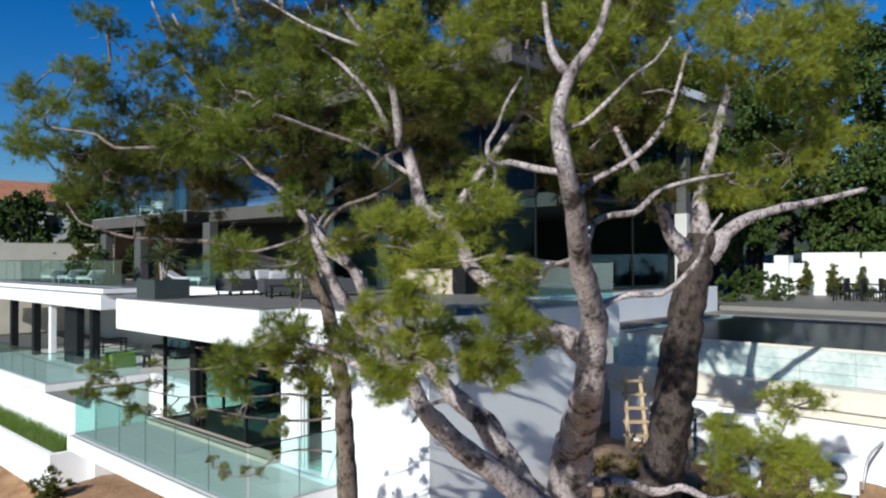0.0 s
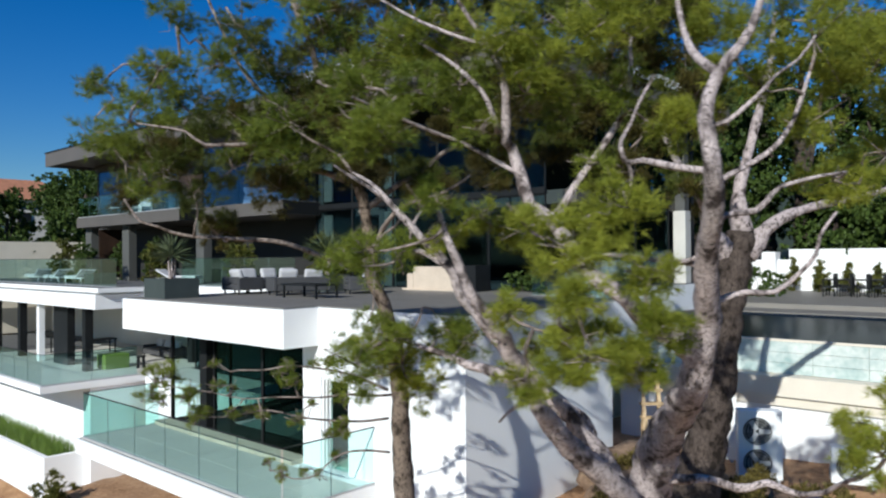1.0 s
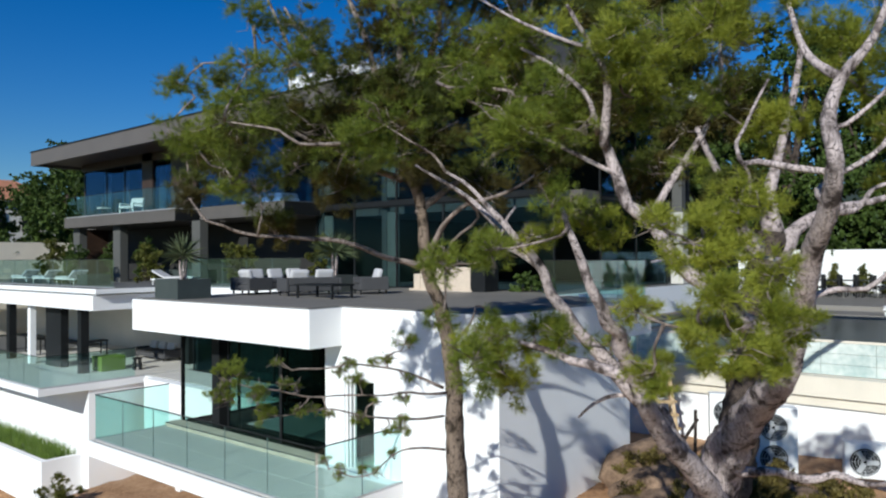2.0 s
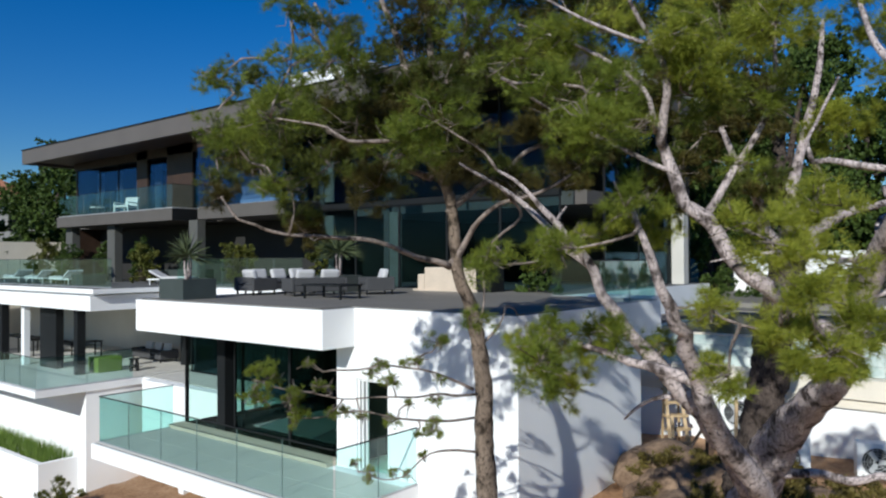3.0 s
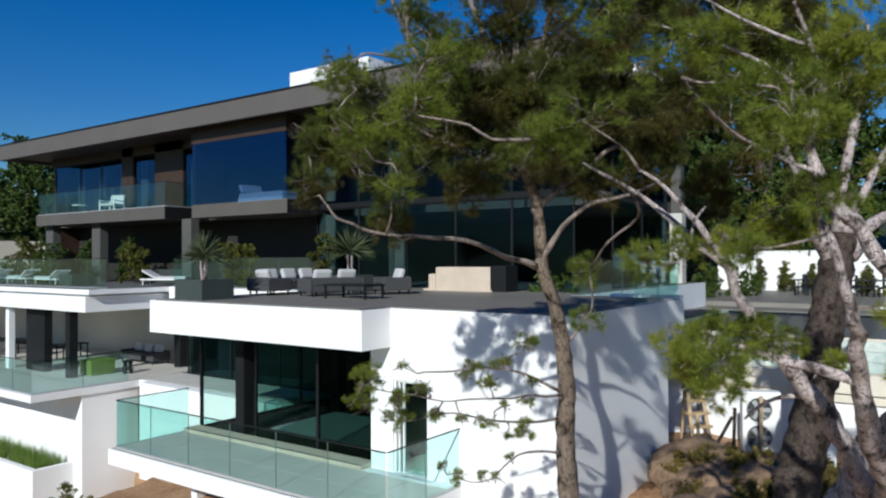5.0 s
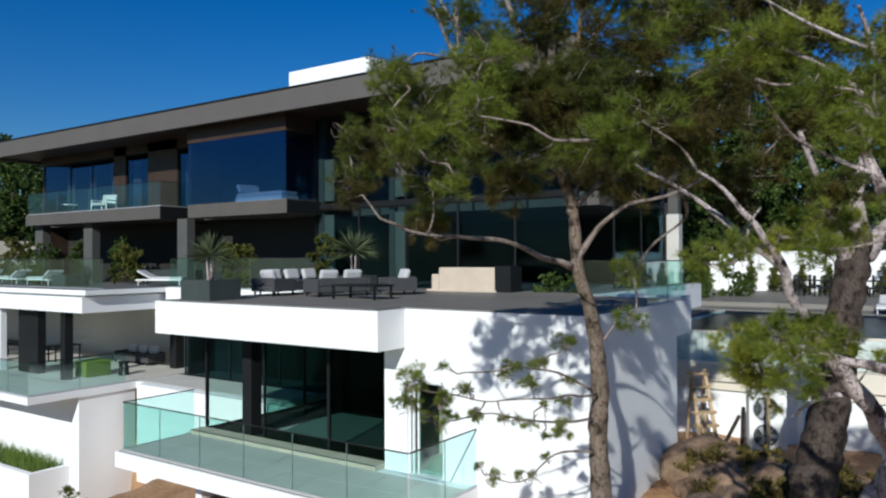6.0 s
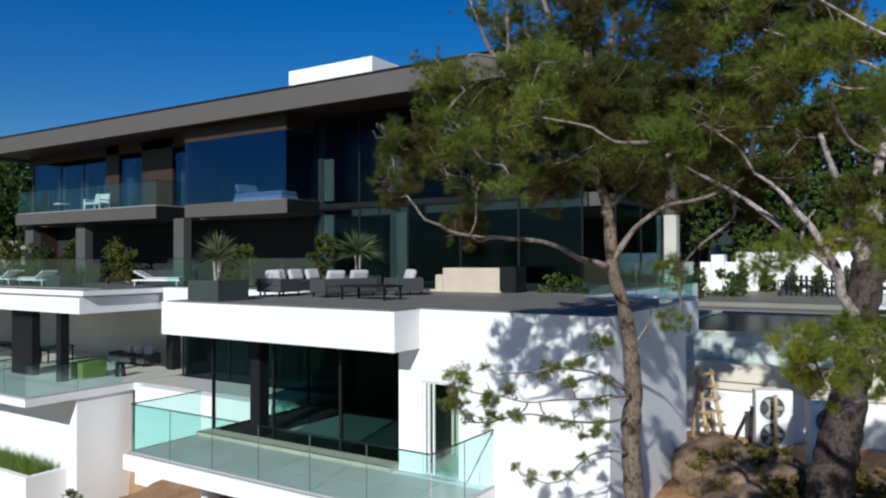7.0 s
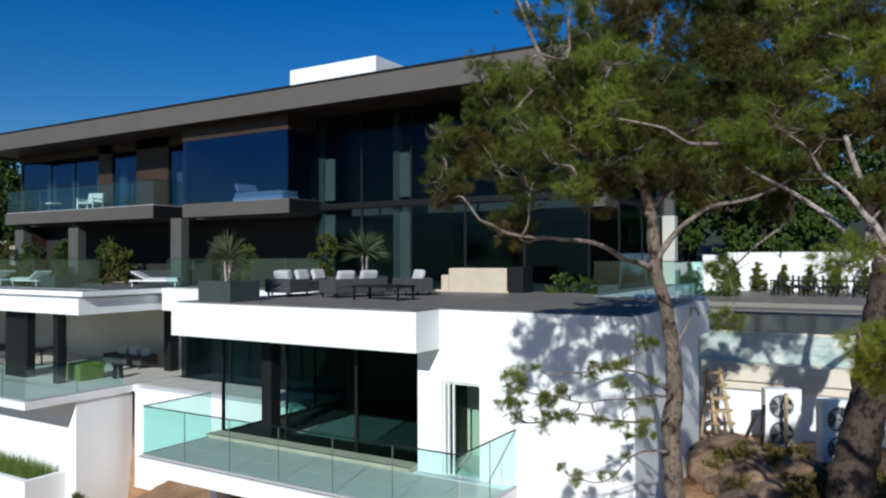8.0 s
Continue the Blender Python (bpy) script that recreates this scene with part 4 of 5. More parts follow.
A_LIMBS = [
    [(4.95, 3.70, 0.60, 0.150), (4.62, 3.95, 0.90, 0.119), (4.24, 4.32, 1.29, 0.094), (4.02, 4.60, 1.74, 0.083), (3.92, 4.84, 2.18, 0.073), (3.80, 4.90, 2.45, 0.058), (3.62, 4.77, 2.85, 0.043), (3.45, 4.80, 3.21, 0.028), (3.22, 4.89, 3.55, 0.018)],
    [(4.10, 4.64, 1.75, 0.059), (4.29, 4.51, 2.07, 0.045), (4.61, 4.30, 2.53, 0.035), (4.71, 4.18, 3.09, 0.025), (4.71, 4.18, 3.44, 0.015)],
    [(3.64, 3.02, 2.03, 0.036), (3.68, 3.54, 2.13, 0.029), (3.57, 3.66, 2.23, 0.021), (3.64, 3.58, 2.42, 0.017), (3.71, 3.50, 2.79, 0.012)],
    [(4.22, 3.30, 1.45, 0.067), (4.45, 3.31, 1.73, 0.053), (4.63, 3.11, 1.82, 0.049), (4.91, 2.96, 2.00, 0.036), (5.36, 2.63, 2.15, 0.023)],
    [(3.94, 3.14, 1.72, 0.055), (4.14, 3.20, 1.97, 0.046), (4.34, 2.98, 2.16, 0.042), (4.54, 2.76, 2.47, 0.032), (4.63, 2.67, 2.81, 0.021)],
    [(3.57, 3.02, 2.27, 0.051), (3.72, 3.06, 2.32, 0.035), (3.81, 2.82, 2.46, 0.027), (3.96, 2.65, 2.69, 0.019), (4.12, 2.48, 2.95, 0.013)],
    [(4.79, 3.55, 0.85, 0.087), (4.89, 3.44, 1.11, 0.057), (5.08, 3.08, 1.18, 0.042), (5.20, 2.80, 1.46, 0.032), (5.31, 2.68, 1.78, 0.021)],
    [(4.30, 3.35, 1.38, 0.041), (4.17, 3.91, 1.47, 0.032), (4.00, 4.24, 1.45, 0.023), (3.89, 4.51, 1.40, 0.014)],
    [(4.19, 3.28, 1.50, 0.040), (4.21, 3.57, 1.38, 0.035), (4.12, 3.67, 1.29, 0.027), (4.03, 3.77, 1.20, 0.018)],
    [(6.03, 4.74, -0.94, 0.091), (6.24, 4.36, -0.89, 0.066), (6.47, 3.97, -0.95, 0.059), (6.51, 3.63, -0.89, 0.052), (6.58, 3.27, -0.94, 0.039), (6.71, 2.84, -0.99, 0.027)],
    [(6.56, 3.35, -0.93, 0.036), (6.05, 2.80, -0.62, 0.028), (5.50, 2.42, -0.25, 0.022), (5.00, 2.25, -0.06, 0.014)],
]
M_LIMBS = [
    [(5.75, 4.50, -1.45, 0.21), (5.25, 4.45, -1.00, 0.18), (4.78, 4.43, -0.64, 0.165), (4.28, 4.45, -0.26, 0.15), (3.85, 4.47, 0.06, 0.135), (3.60, 4.48, 0.40, 0.115), (3.32, 4.48, 0.72, 0.095), (3.05, 4.46, 0.95, 0.080), (2.85, 4.50, 1.22, 0.062), (2.72, 4.56, 1.55, 0.042), (2.66, 4.66, 1.85, 0.022)],
    [(3.60, 4.50, 0.42, 0.085), (3.52, 4.78, 0.50, 0.070), (3.45, 5.02, 0.56, 0.055), (3.36, 5.30, 0.66, 0.040), (3.22, 5.52, 0.74, 0.022)],
    [(5.16, 4.85, -0.32, 0.069), (4.99, 4.92, -0.06, 0.051), (4.78, 5.19, 0.05, 0.040), (4.72, 5.45, -0.02, 0.029), (4.68, 5.66, -0.22, 0.017)],
]
D_LIMBS = [
    [(5.88, 4.53, -1.58, 0.209), (5.52, 4.65, -1.04, 0.180), (5.21, 4.78, -0.53, 0.160), (4.85, 4.99, -0.04, 0.140), (4.54, 5.21, 0.37, 0.121), (4.23, 5.43, 0.76, 0.098), (4.00, 5.55, 1.09, 0.080), (3.78, 5.66, 1.47, 0.063), (3.55, 5.78, 1.73, 0.047), (3.39, 5.98, 2.04, 0.031), (3.21, 6.20, 2.25, 0.018)],
    [(3.87, 5.63, 1.36, 0.043), (3.68, 5.79, 1.52, 0.037), (3.61, 5.87, 1.52, 0.026), (3.63, 5.85, 1.73, 0.024), (3.69, 5.76, 1.92, 0.016)],
]
A_UPPER = [(4.25, 3.06, 3.10, 0.42), (4.76, 2.67, 3.09, 0.45), (5.51, 2.45, 2.93, 0.53), (6.30, 2.49, 2.36, 0.48), (5.74, 2.80, 2.10, 0.34), (4.55, 2.88, 3.56, 0.43), (3.94, 3.39, 3.53, 0.34), (4.93, 2.78, 2.48, 0.27), (6.08, 2.12, 3.30, 0.52), (5.45, 2.51, 3.43, 0.46), (6.50, 2.27, 2.77, 0.40), (4.47, 2.99, 2.75, 0.17)]
A_LEFT = [(4.17, 4.46, 3.38, 0.39), (4.12, 4.68, 2.87, 0.40), (3.44, 5.11, 2.93, 0.39), (3.37, 5.62, 3.40, 0.40), (2.93, 6.38, 3.73, 0.39), (4.44, 4.18, 2.89, 0.27), (3.62, 4.76, 3.33, 0.33), (3.64, 5.05, 2.56, 0.24), (3.22, 6.08, 3.21, 0.31), (4.39, 4.39, 2.27, 0.17)]
A_NEAR = [(2.97, 3.69, 0.94, 0.28), (2.6, 3.45, 1.2, 0.22), (3.21, 3.43, 0.75, 0.21), (2.90, 4.06, 0.59, 0.20), (2.45, 3.3, 0.85, 0.24), (2.83, 4.13, 1.07, 0.18), (5.57, 2.21, 0.28, 0.23), (4.83, 2.27, -0.01, 0.34), (5.04, 2.05, -0.07, 0.31), (4.89, 2.50, 0.19, 0.16)]
A_FRONT = [(2.10, 4.69, 2.36, 0.36), (2.48, 4.55, 1.86, 0.22), (2.33, 5.06, 1.51, 0.21), (2.42, 5.28, 0.65, 0.31), (2.40, 4.63, 2.62, 0.24), (2.27, 5.11, 2.71, 0.25)]
A_RIGHT = [(2.88, 3.73, 1.53, 0.31), (2.74, 3.91, 1.65, 0.19), (3.27, 3.56, 1.81, 0.32), (3.45, 3.36, 0.89, 0.34), (3.35, 3.48, 0.70, 0.20), (3.72, 5.58, 1.63, 0.21), (3.94, 5.29, 1.83, 0.23), (3.49, 4.54, 3.25, 0.37), (3.95, 3.97, 3.34, 0.41), (4.69, 3.70, 2.58, 0.34), (3.45, 3.35, 1.37, 0.24)]
A_EAST = [(4.29, 5.15, 1.73, 0.27), (3.37, 5.73, 0.51, 0.36), (3.24, 5.89, 0.71, 0.24), (3.62, 5.50, 0.74, 0.32), (3.58, 5.72, 0.26, 0.26), (4.54, 5.17, 0.58, 0.17), (4.8, 4.82, 0.42, 0.19), (3.74, 4.52, 3.03, 0.38), (3.5, 5.49, 3.44, 0.4)]
A_FAR_WEST = [(3.51, 5.17, 0.74, 0.28), (2.95, 5.48, 0.78, 0.25), (3.58, 5.97, 1.49, 0.26), (2.94, 6.07, 1.40, 0.24), (2.75, 6.57, 2.68, 0.38), (2.77, 6.99, 2.55, 0.38), (1.88, 7.81, 2.74, 0.40), (2.2, 7.9, 3.3, 0.36), (4.47, 7.28, 1.3, 0.28), (4.4, 7.3, 0.75, 0.2)]
X_LIMBS = [
    [(3.90, 4.86, 2.20, 0.022), (3.79, 5.40, 2.50, 0.017), (2.91, 5.51, 2.69, 0.013), (2.27, 5.50, 2.80, 0.007)],
    [(3.72, 4.90, 2.52, 0.026), (3.48, 4.90, 2.85, 0.019), (3.47, 5.44, 3.28, 0.014), (3.53, 6.15, 3.67, 0.008)],
    [(3.80, 5.66, 1.45, 0.036), (3.81, 6.21, 1.89, 0.028), (3.73, 6.62, 2.20, 0.020), (3.60, 6.95, 2.42, 0.010)],
    [(3.60, 2.95, 2.68, 0.036), (3.78, 3.25, 3.00, 0.026), (3.90, 3.40, 3.50, 0.014)],
    [(3.42, 4.82, 3.20, 0.018), (3.10, 5.30, 3.45, 0.012), (2.80, 5.90, 3.90, 0.007)],
]
M_LIMBS = [[(x, y, z, r * 0.66) for x, y, z, r in l] for l in M_LIMBS]
D_LIMBS = [[(x, y, z, r * 0.66) for x, y, z, r in l] for l in D_LIMBS]
A_TRUNK = [(x, y, z, r * (0.84 if z < -0.3 else 0.72)) for x, y, z, r in A_TRUNK]
A_LIMBS = [[(x, y, z, r * (0.52 if 3 <= i <= 8 else 0.76)) for x, y, z, r in l] for i, l in enumerate(A_LIMBS)]
tree("pine_tree", "many-limbed pine with pale pinkish flaking bark", A_TRUNK, [crook(l, rng) for l in A_LIMBS] + [crook(l, rng, 0.25) for l in M_LIMBS + D_LIMBS + X_LIMBS],
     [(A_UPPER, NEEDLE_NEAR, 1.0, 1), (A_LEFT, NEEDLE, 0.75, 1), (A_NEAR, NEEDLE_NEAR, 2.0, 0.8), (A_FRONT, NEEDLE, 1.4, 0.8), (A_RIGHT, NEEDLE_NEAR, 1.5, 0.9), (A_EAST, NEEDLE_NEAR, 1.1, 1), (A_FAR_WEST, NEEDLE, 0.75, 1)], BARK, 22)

# pine by the pool wall, the shade on its trunk put into darker bark
B_TRUNK = [(10.9, 6.5, -4.6, 0.44), (10.95, 6.38, -3.05, 0.40), (10.97, 6.20, -2.06, 0.37), (10.99, 6.02, -1.09, 0.33), (11.02, 5.90, -0.13, 0.30), (11.07, 5.76, 0.81, 0.28), (11.17, 5.64, 1.47, 0.27), (11.21, 5.60, 1.85, 0.22)]
B_LIMBS = [
    [(11.12, 5.69, 1.47, 0.216), (10.77, 5.92, 1.85, 0.159), (10.45, 5.96, 2.39, 0.110), (10.01, 6.13, 2.92, 0.081), (9.71, 6.30, 3.54, 0.054)],
    [(11.25, 5.55, 1.47, 0.216), (11.54, 5.24, 1.94, 0.151), (12.03, 4.85, 2.22, 0.104), (12.83, 4.29, 2.42, 0.077), (13.58, 3.77, 2.63, 0.059)],
    [(11.22, 5.58, 1.85, 0.198), (11.19, 5.61, 2.50, 0.141), (11.44, 5.46, 3.46, 0.104), (11.74, 5.28, 4.62, 0.076), (11.90, 5.23, 5.61, 0.048)],
]
B_LIMBS = [[(x, y, z, r * (1 if k == 0 else 0.74)) for k, (x, y, z, r) in enumerate(l)] for l in B_LIMBS]
B_PADS = [(10.21, 8.14, 5.93, 0.86), (10.22, 7.18, 5.04, 0.83), (10.18, 6.27, 5.40, 0.85), (9.94, 5.93, 4.03, 0.72), (10.16, 6.72, 3.75, 0.61), (10.52, 7.72, 2.71, 0.48), (10.29, 9.01, 4.65, 0.61), (9.93, 5.78, 2.67, 0.48), (10.63, 6.46, 6.79, 0.93), (10.31, 7.95, 7.00, 0.86), (9.69, 7.14, 3.02, 0.50), (10.47, 8.73, 3.65, 0.55), (10.39, 7.89, 4.21, 0.64), (10.87, 7.04, 6.24, 0.86)]
# Olive copies below the pads put inner shade into this crown too.
tree("pine_tree", "pine forking above the pool edge, trunk coloured as in shade", B_TRUNK, B_LIMBS, [(B_PADS, NEEDLE_DARK, 1.3, 1), ([(x - 0.1, y - 0.1, z - 0.2, r) for x, y, z, r in B_PADS], NEEDLE_BROWN, 1.2, 1)], BARK_DARK, 23, per=1100, length=0.11, width=0.010, k=12, limb_bark=BARK)


# ---- trees and hedges further off ----
def round_tree(at, h, spread, seed, label, material=LEAF, n=26, per=60, size=0.28):
    rng = random.Random(seed)
    x, y, z = at
    t = empty("tree", at, label, "tree", "trees behind the house")
    smooth(part("trunk", _tube([(x, y, z - 0.5, 0.05 * h), (x + 0.1, y, z + h * 0.3, 0.035 * h), (x - 0.1, y + 0.1, z + h * 0.62, 0.02 * h), (x, y, z + h * 0.85, 0.008 * h)], 8), BARK_DARK, t))
    pads = []
    for _ in range(n):
        a, q = rng.uniform(0, 2 * math.pi), math.sqrt(rng.random())
        zz = rng.uniform(0.28, 1.0)
        w = spread * math.sin(math.pi * min(0.93, zz * 0.85 + 0.08)) * q
        pads.append((x + math.cos(a) * w, y + math.sin(a) * w, z + h * zz, spread * rng.uniform(0.2, 0.36)))
    for p in pads[:5]:
        smooth(part("limb", _tube([(x, y, z + h * 0.35, 0.018 * h), ((x + p[0]) / 2, (y + p[1]) / 2, (z + h * 0.4 + p[2]) / 2, 0.012 * h), (p[0], p[1], p[2], 0.004 * h)], 6), BARK_DARK, t))
    tagged(leaves_part("crown", foliage(pads, rng, per, size, size * 0.42, 7, 0.9, 13), 5, material, t), kind="stuff")
    return t


far_trees = [((44, 14, -0.8), 11, 4.0), ((44, 6, -0.8), 11, 4.0), ((44, -1, -0.8), 11, 4.2), ((45, 18, -1), 9, 4.2), ((47, 10, -0.5), 8, 4.0), ((46, 2, -0.5), 9, 4.4), ((48, -6, -0.5), 9, 4.5), ((33, 17.5, -0.5), 11, 4.0), ((37, 21, -0.5), 12, 4.2), ((54, 14, 1), 12, 5), ((56, 4, 1), 13, 5), ((46, -14, 0), 10, 4.6), ((58, -8, 1), 13, 5.2),
             ((42.8, 12, -0.6), 5, 2.6), ((43, 8.6, -0.6), 5, 2.6), ((42.8, 4.5, -0.6), 5, 2.6), ((43, 0.5, -0.6), 5, 2.6), ((42.8, -3.5, -0.6), 5, 2.6), ((36, 18, -0.5), 7, 3), ((50, 18, -0.5), 10, 4.5), ((41, 17.5, -0.5), 7, 3.2), ((52, 24, 0), 11, 4.5), ((30, 52, -2), 11, 4.5), ((22, 58, -2), 12, 5), ((16, 56, -3), 10, 4.5), ((10, 60, -4), 10, 4.5), ((26, 66, -1), 14, 5), ((5, 66, -4), 11, 5), ((31, 47, -1), 9, 4)]
for i, (at, h, s) in enumerate(far_trees):
    h = h * 1.4 if at[0] > 40 and h > 6 else h * 0.86 if at[1] > 45 else h
    round_tree(at, h, s, 100 + i, "leafy dark green tree on the hillside", LEAF, 34, 42, 0.26)


# ---- roof terrace furniture ----
def yucca(at, h, seed, label):
    """A short stem with a burst of stiff sword leaves."""
    rng = random.Random(seed)
    x, y, z = at
    t = empty("yucca_plant", at, label, "plant", "yuccas on the terrace")
    for k in range(3):
        a = k * 2.1
        smooth(part("stem", _tube([(x + 0.05 * math.cos(a), y + 0.05 * math.sin(a), z - 0.1, 0.035), (x + 0.09 * math.cos(a), y + 0.09 * math.sin(a), z + h * 0.25, 0.03),
                                   (x + 0.10 * math.cos(a), y + 0.10 * math.sin(a), z + h * 0.5, 0.025)], 7), BARK, t))
    V, F = [], []
    for _ in range(150):
        a, e = rng.uniform(0, 2 * math.pi), math.asin(rng.uniform(-0.35, 1.0))
        d = Vector((math.cos(a) * math.cos(e), math.sin(a) * math.cos(e), math.sin(e)))
        L = h * rng.uniform(0.42, 0.62)
        s = d.cross(Vector((0, 0, 1)))
        s = (s.normalized() if s.length > 0.05 else Vector((1, 0, 0))) * 0.017
        c = Vector((x, y, z + h * 0.52)) + d * 0.04
        m = c + d * L * 0.5 + Vector((0, 0, 0.01))
        b = len(V)
        V += [tuple(c - s * 0.6), tuple(c + s * 0.6), tuple(m + s), tuple(c + d * L - Vector((0, 0, 0.05 * L))), tuple(m - s)]
        F.append((b, b + 1, b + 2, b + 3, b + 4))
    tagged(mesh_part("leaf_rosette", V, F, YUCCA, t, "stiff grey-green sword leaves"), kind="stuff")
    return t


def planter(x0, x1, y0, y1, z, h, label):
    p = empty("planter", ((x0 + x1) / 2, (y0 + y1) / 2, z), label, "planter", "planters on the terrace")
    part("box", boxes((x0, x1, y0, y0 + 0.05, z, z + h), (x0, x1, y1 - 0.05, y1, z, z + h), (x0, x0 + 0.05, y0 + 0.05, y1 - 0.05, z, z + h), (x1 - 0.05, x1, y0 + 0.05, y1 - 0.05, z, z + h)), POT, p)
    part("earth", boxm(x0 + 0.05, x1 - 0.05, y0 + 0.05, y1 - 0.05, z + 0.02, z + h - 0.05), ROCK, p, "dry brown earth")
    return p


Z = DECK + 0.026
planter(8.3, 9.3, 19.6, 20.75, Z, 0.53, "large dark square planter at the terrace edge")
yucca((8.85, 20.25, Z + 0.5), 1.25, 1, "spiky yucca growing from a dark planter")
planter(13.3, 14.3, 19.1, 20.1, Z, 0.53, "dark square planter among the sofas")
yucca((13.8, 19.6, Z + 0.5), 1.5, 2, "tall yellow-green yucca beside the sofas")
planter(16.0, 16.9, 31.0, 34.0, Z, 0.6, "long dark planter below the balcony")
planter(12.3, 13.3, 33.6, 34.6, Z, 0.45, "dark planter behind the glass railing")


def sofa(at, rz, seats, label):
    x, y, z = at
    s = empty("garden_sofa", at, label, "sofa", "seats on the terrace")
    m = Matrix.Translation(at) @ Matrix.Rotation(radians(rz), 4, 'Z')
    W = seats * 0.75

    def p(nm, mt, *d, bevel=0.03, lab=""):
        bm = boxm(*d, bevel=bevel)
        bm.transform(m)
        return part(nm, bm, mt, s, lab)
    p("base", FABRIC, -W / 2, W / 2, -0.42, 0.42, 0.12, 0.30)
    p("backrest", FABRIC, -W / 2, W / 2, 0.34, 0.44, 0.30, 0.52)
    p("armrest", FABRIC, -W / 2 - 0.10, -W / 2, -0.42, 0.44, 0.12, 0.50)
    p("armrest", FABRIC, W / 2, W / 2 + 0.10, -0.42, 0.44, 0.12, 0.50)
    for sx in (-1, 1):
        for sy in (-0.38, 0.38):
            p("leg", DARK, sx * W / 2 - 0.02, sx * W / 2 + 0.02, sy - 0.02, sy + 0.02, 0, 0.12, bevel=0)
    for i in range(seats):
        a = -W / 2 + i * 0.75
        p("seat_cushion", FABRIC, a + 0.01, a + 0.74, -0.41, 0.32, 0.30, 0.42, bevel=0.05)
        bm = boxm(-0.27, 0.27, -0.08, 0.08, -0.17, 0.17, bevel=0.07)
        bm.transform(m @ Matrix.Translation((a + 0.37, 0.22, 0.58)) @ Matrix.Rotation(radians(-18), 4, 'X'))
        part("back_cushion", bm, CUSHION, s, "pale grey loose cushion")
    return s


sofa((12.6, 20.9, Z), 0, 3, "dark woven garden sofa with pale cushions")
sofa((11.2, 20.4, Z), 90, 1, "dark garden armchair with pale cushion")
sofa((13.4, 17.6, Z), -120, 1, "dark garden armchair turned to the sofa")
sofa((11.9, 18.6, Z), 160, 2, "low dark two-seat sofa with pale cushions")


def low_table(at, w, d, h, mt, label):
    x, y, z = at
    t = empty("low_table", at, label, "table")
    part("tabletop", boxm(x - w / 2, x + w / 2, y - d / 2, y + d / 2, z + h - 0.05, z + h, bevel=0.008), mt, t)
    for sx in (-1, 1):
        for sy in (-1, 1):
            part("leg", boxm(x + sx * (w / 2 - 0.06) - 0.025, x + sx * (w / 2 - 0.06) + 0.025, y + sy * (d / 2 - 0.06) - 0.025, y + sy * (d / 2 - 0.06) + 0.025, z, z + h - 0.05), DARK, t)
    return t


low_table((11.0, 16.9, Z), 0.8, 1.5, 0.38, DARK, "low dark coffee table on the terrace")
low_table((12.4, 19.7, Z), 0.6, 0.6, 0.35, DARK, "small dark side table by the sofa")
bar = empty("stone_bar", (16.2, 16.7, Z), "pale stone outdoor kitchen block with dark end", "outdoor kitchen")
part("counter", boxes((15.9, 16.6, 15.76, 17.85, Z, Z + 0.76), (15.9, 16.6, 17.85, 18.14, Z, Z + 0.54), bevel=0.05), STONE, bar)
part("plinth", boxm(15.86, 16.62, 15.7, 18.3, Z - 0.01, Z + 0.06), STONE, bar)
part("cabinet", boxm(15.88, 16.6, 15.2, 15.755, Z, Z + 0.80, bevel=0.01), DARK, bar, "dark metal cabinet")


def hedge(name, x0, x1, y0, y1, z0, z1, seed, label, material=HEDGE, per=130, size=0.10, category="hedge"):
    rng = random.Random(seed)
    n = max(2, int((x1 - x0 + 0.3) * (y1 - y0 + 0.3) * (z1 - z0) * 5))
    pads = [(rng.uniform(x0, x1), rng.uniform(y0, y1), rng.uniform(z0, z1) - 0.1, rng.uniform(0.22, 0.42)) for _ in range(min(n, 70))]
    t = empty(name, ((x0 + x1) / 2, (y0 + y1) / 2, z0), label, category)
    bm = bmesh.new()
    for p in pads[::2]:
        add_tube(bm, [((x0 + x1) / 2 * 0.3 + p[0] * 0.7, (y0 + y1) / 2 * 0.15 + p[1] * 0.85, z0 - 0.1, 0.02), (p[0], p[1], p[2], 0.008)], 5)
    tagged(part("stem", bm, BARK_DARK, t), kind="stuff")
    tagged(leaves_part("foliage", foliage(pads, rng, per * 4, size, size * 0.4, 6, 1.0, 9), 5, material, t), kind="stuff")
    return t


hedge("shrub", 16.2, 16.9, 13.0, 14.8, Z, 0.85, 5, "low dark shrub against the glazing", LEAF, category="shrub")
for k in (1, 4, 6):
    hedge("shrub", 12.6 + 0.35 * k, 13.3 + 0.35 * k, 35.2 + 1.5 * k, 36.3 + 1.5 * k, Z + 0.2, 1.9 + 0.5 * (k % 3), 40 + k, "dark leafy shrub along the deck", LEAF if k % 2 else HEDGE, category="shrub")
for k in (0, 2, 5):
    hedge("shrub", 15.9, 16.6, 35.5 + 1.6 * k, 36.8 + 1.6 * k, Z + 0.2, 2.4 + 0.3 * (k % 2), 90 + k, "dense dark shrub under the balcony", LEAF, category="shrub")
hedge("shrub", 14.8, 15.5, 33.2, 34.6, Z + 0.2, 2.3, 50, "olive-green bush under the balcony", HEDGE, category="shrub")
hedge("shrub", 14.6, 15.4, 25.5, 27.2, Z + 0.2, 1.9, 51, "olive-green bush by the glazing", HEDGE, category="shrub")
hedge("shrub", 16.2, 16.9, 23.4, 24.2, Z + 0.2, 2.4, 52, "yellow-green shrub at the glazing", HEDGE, category="shrub")
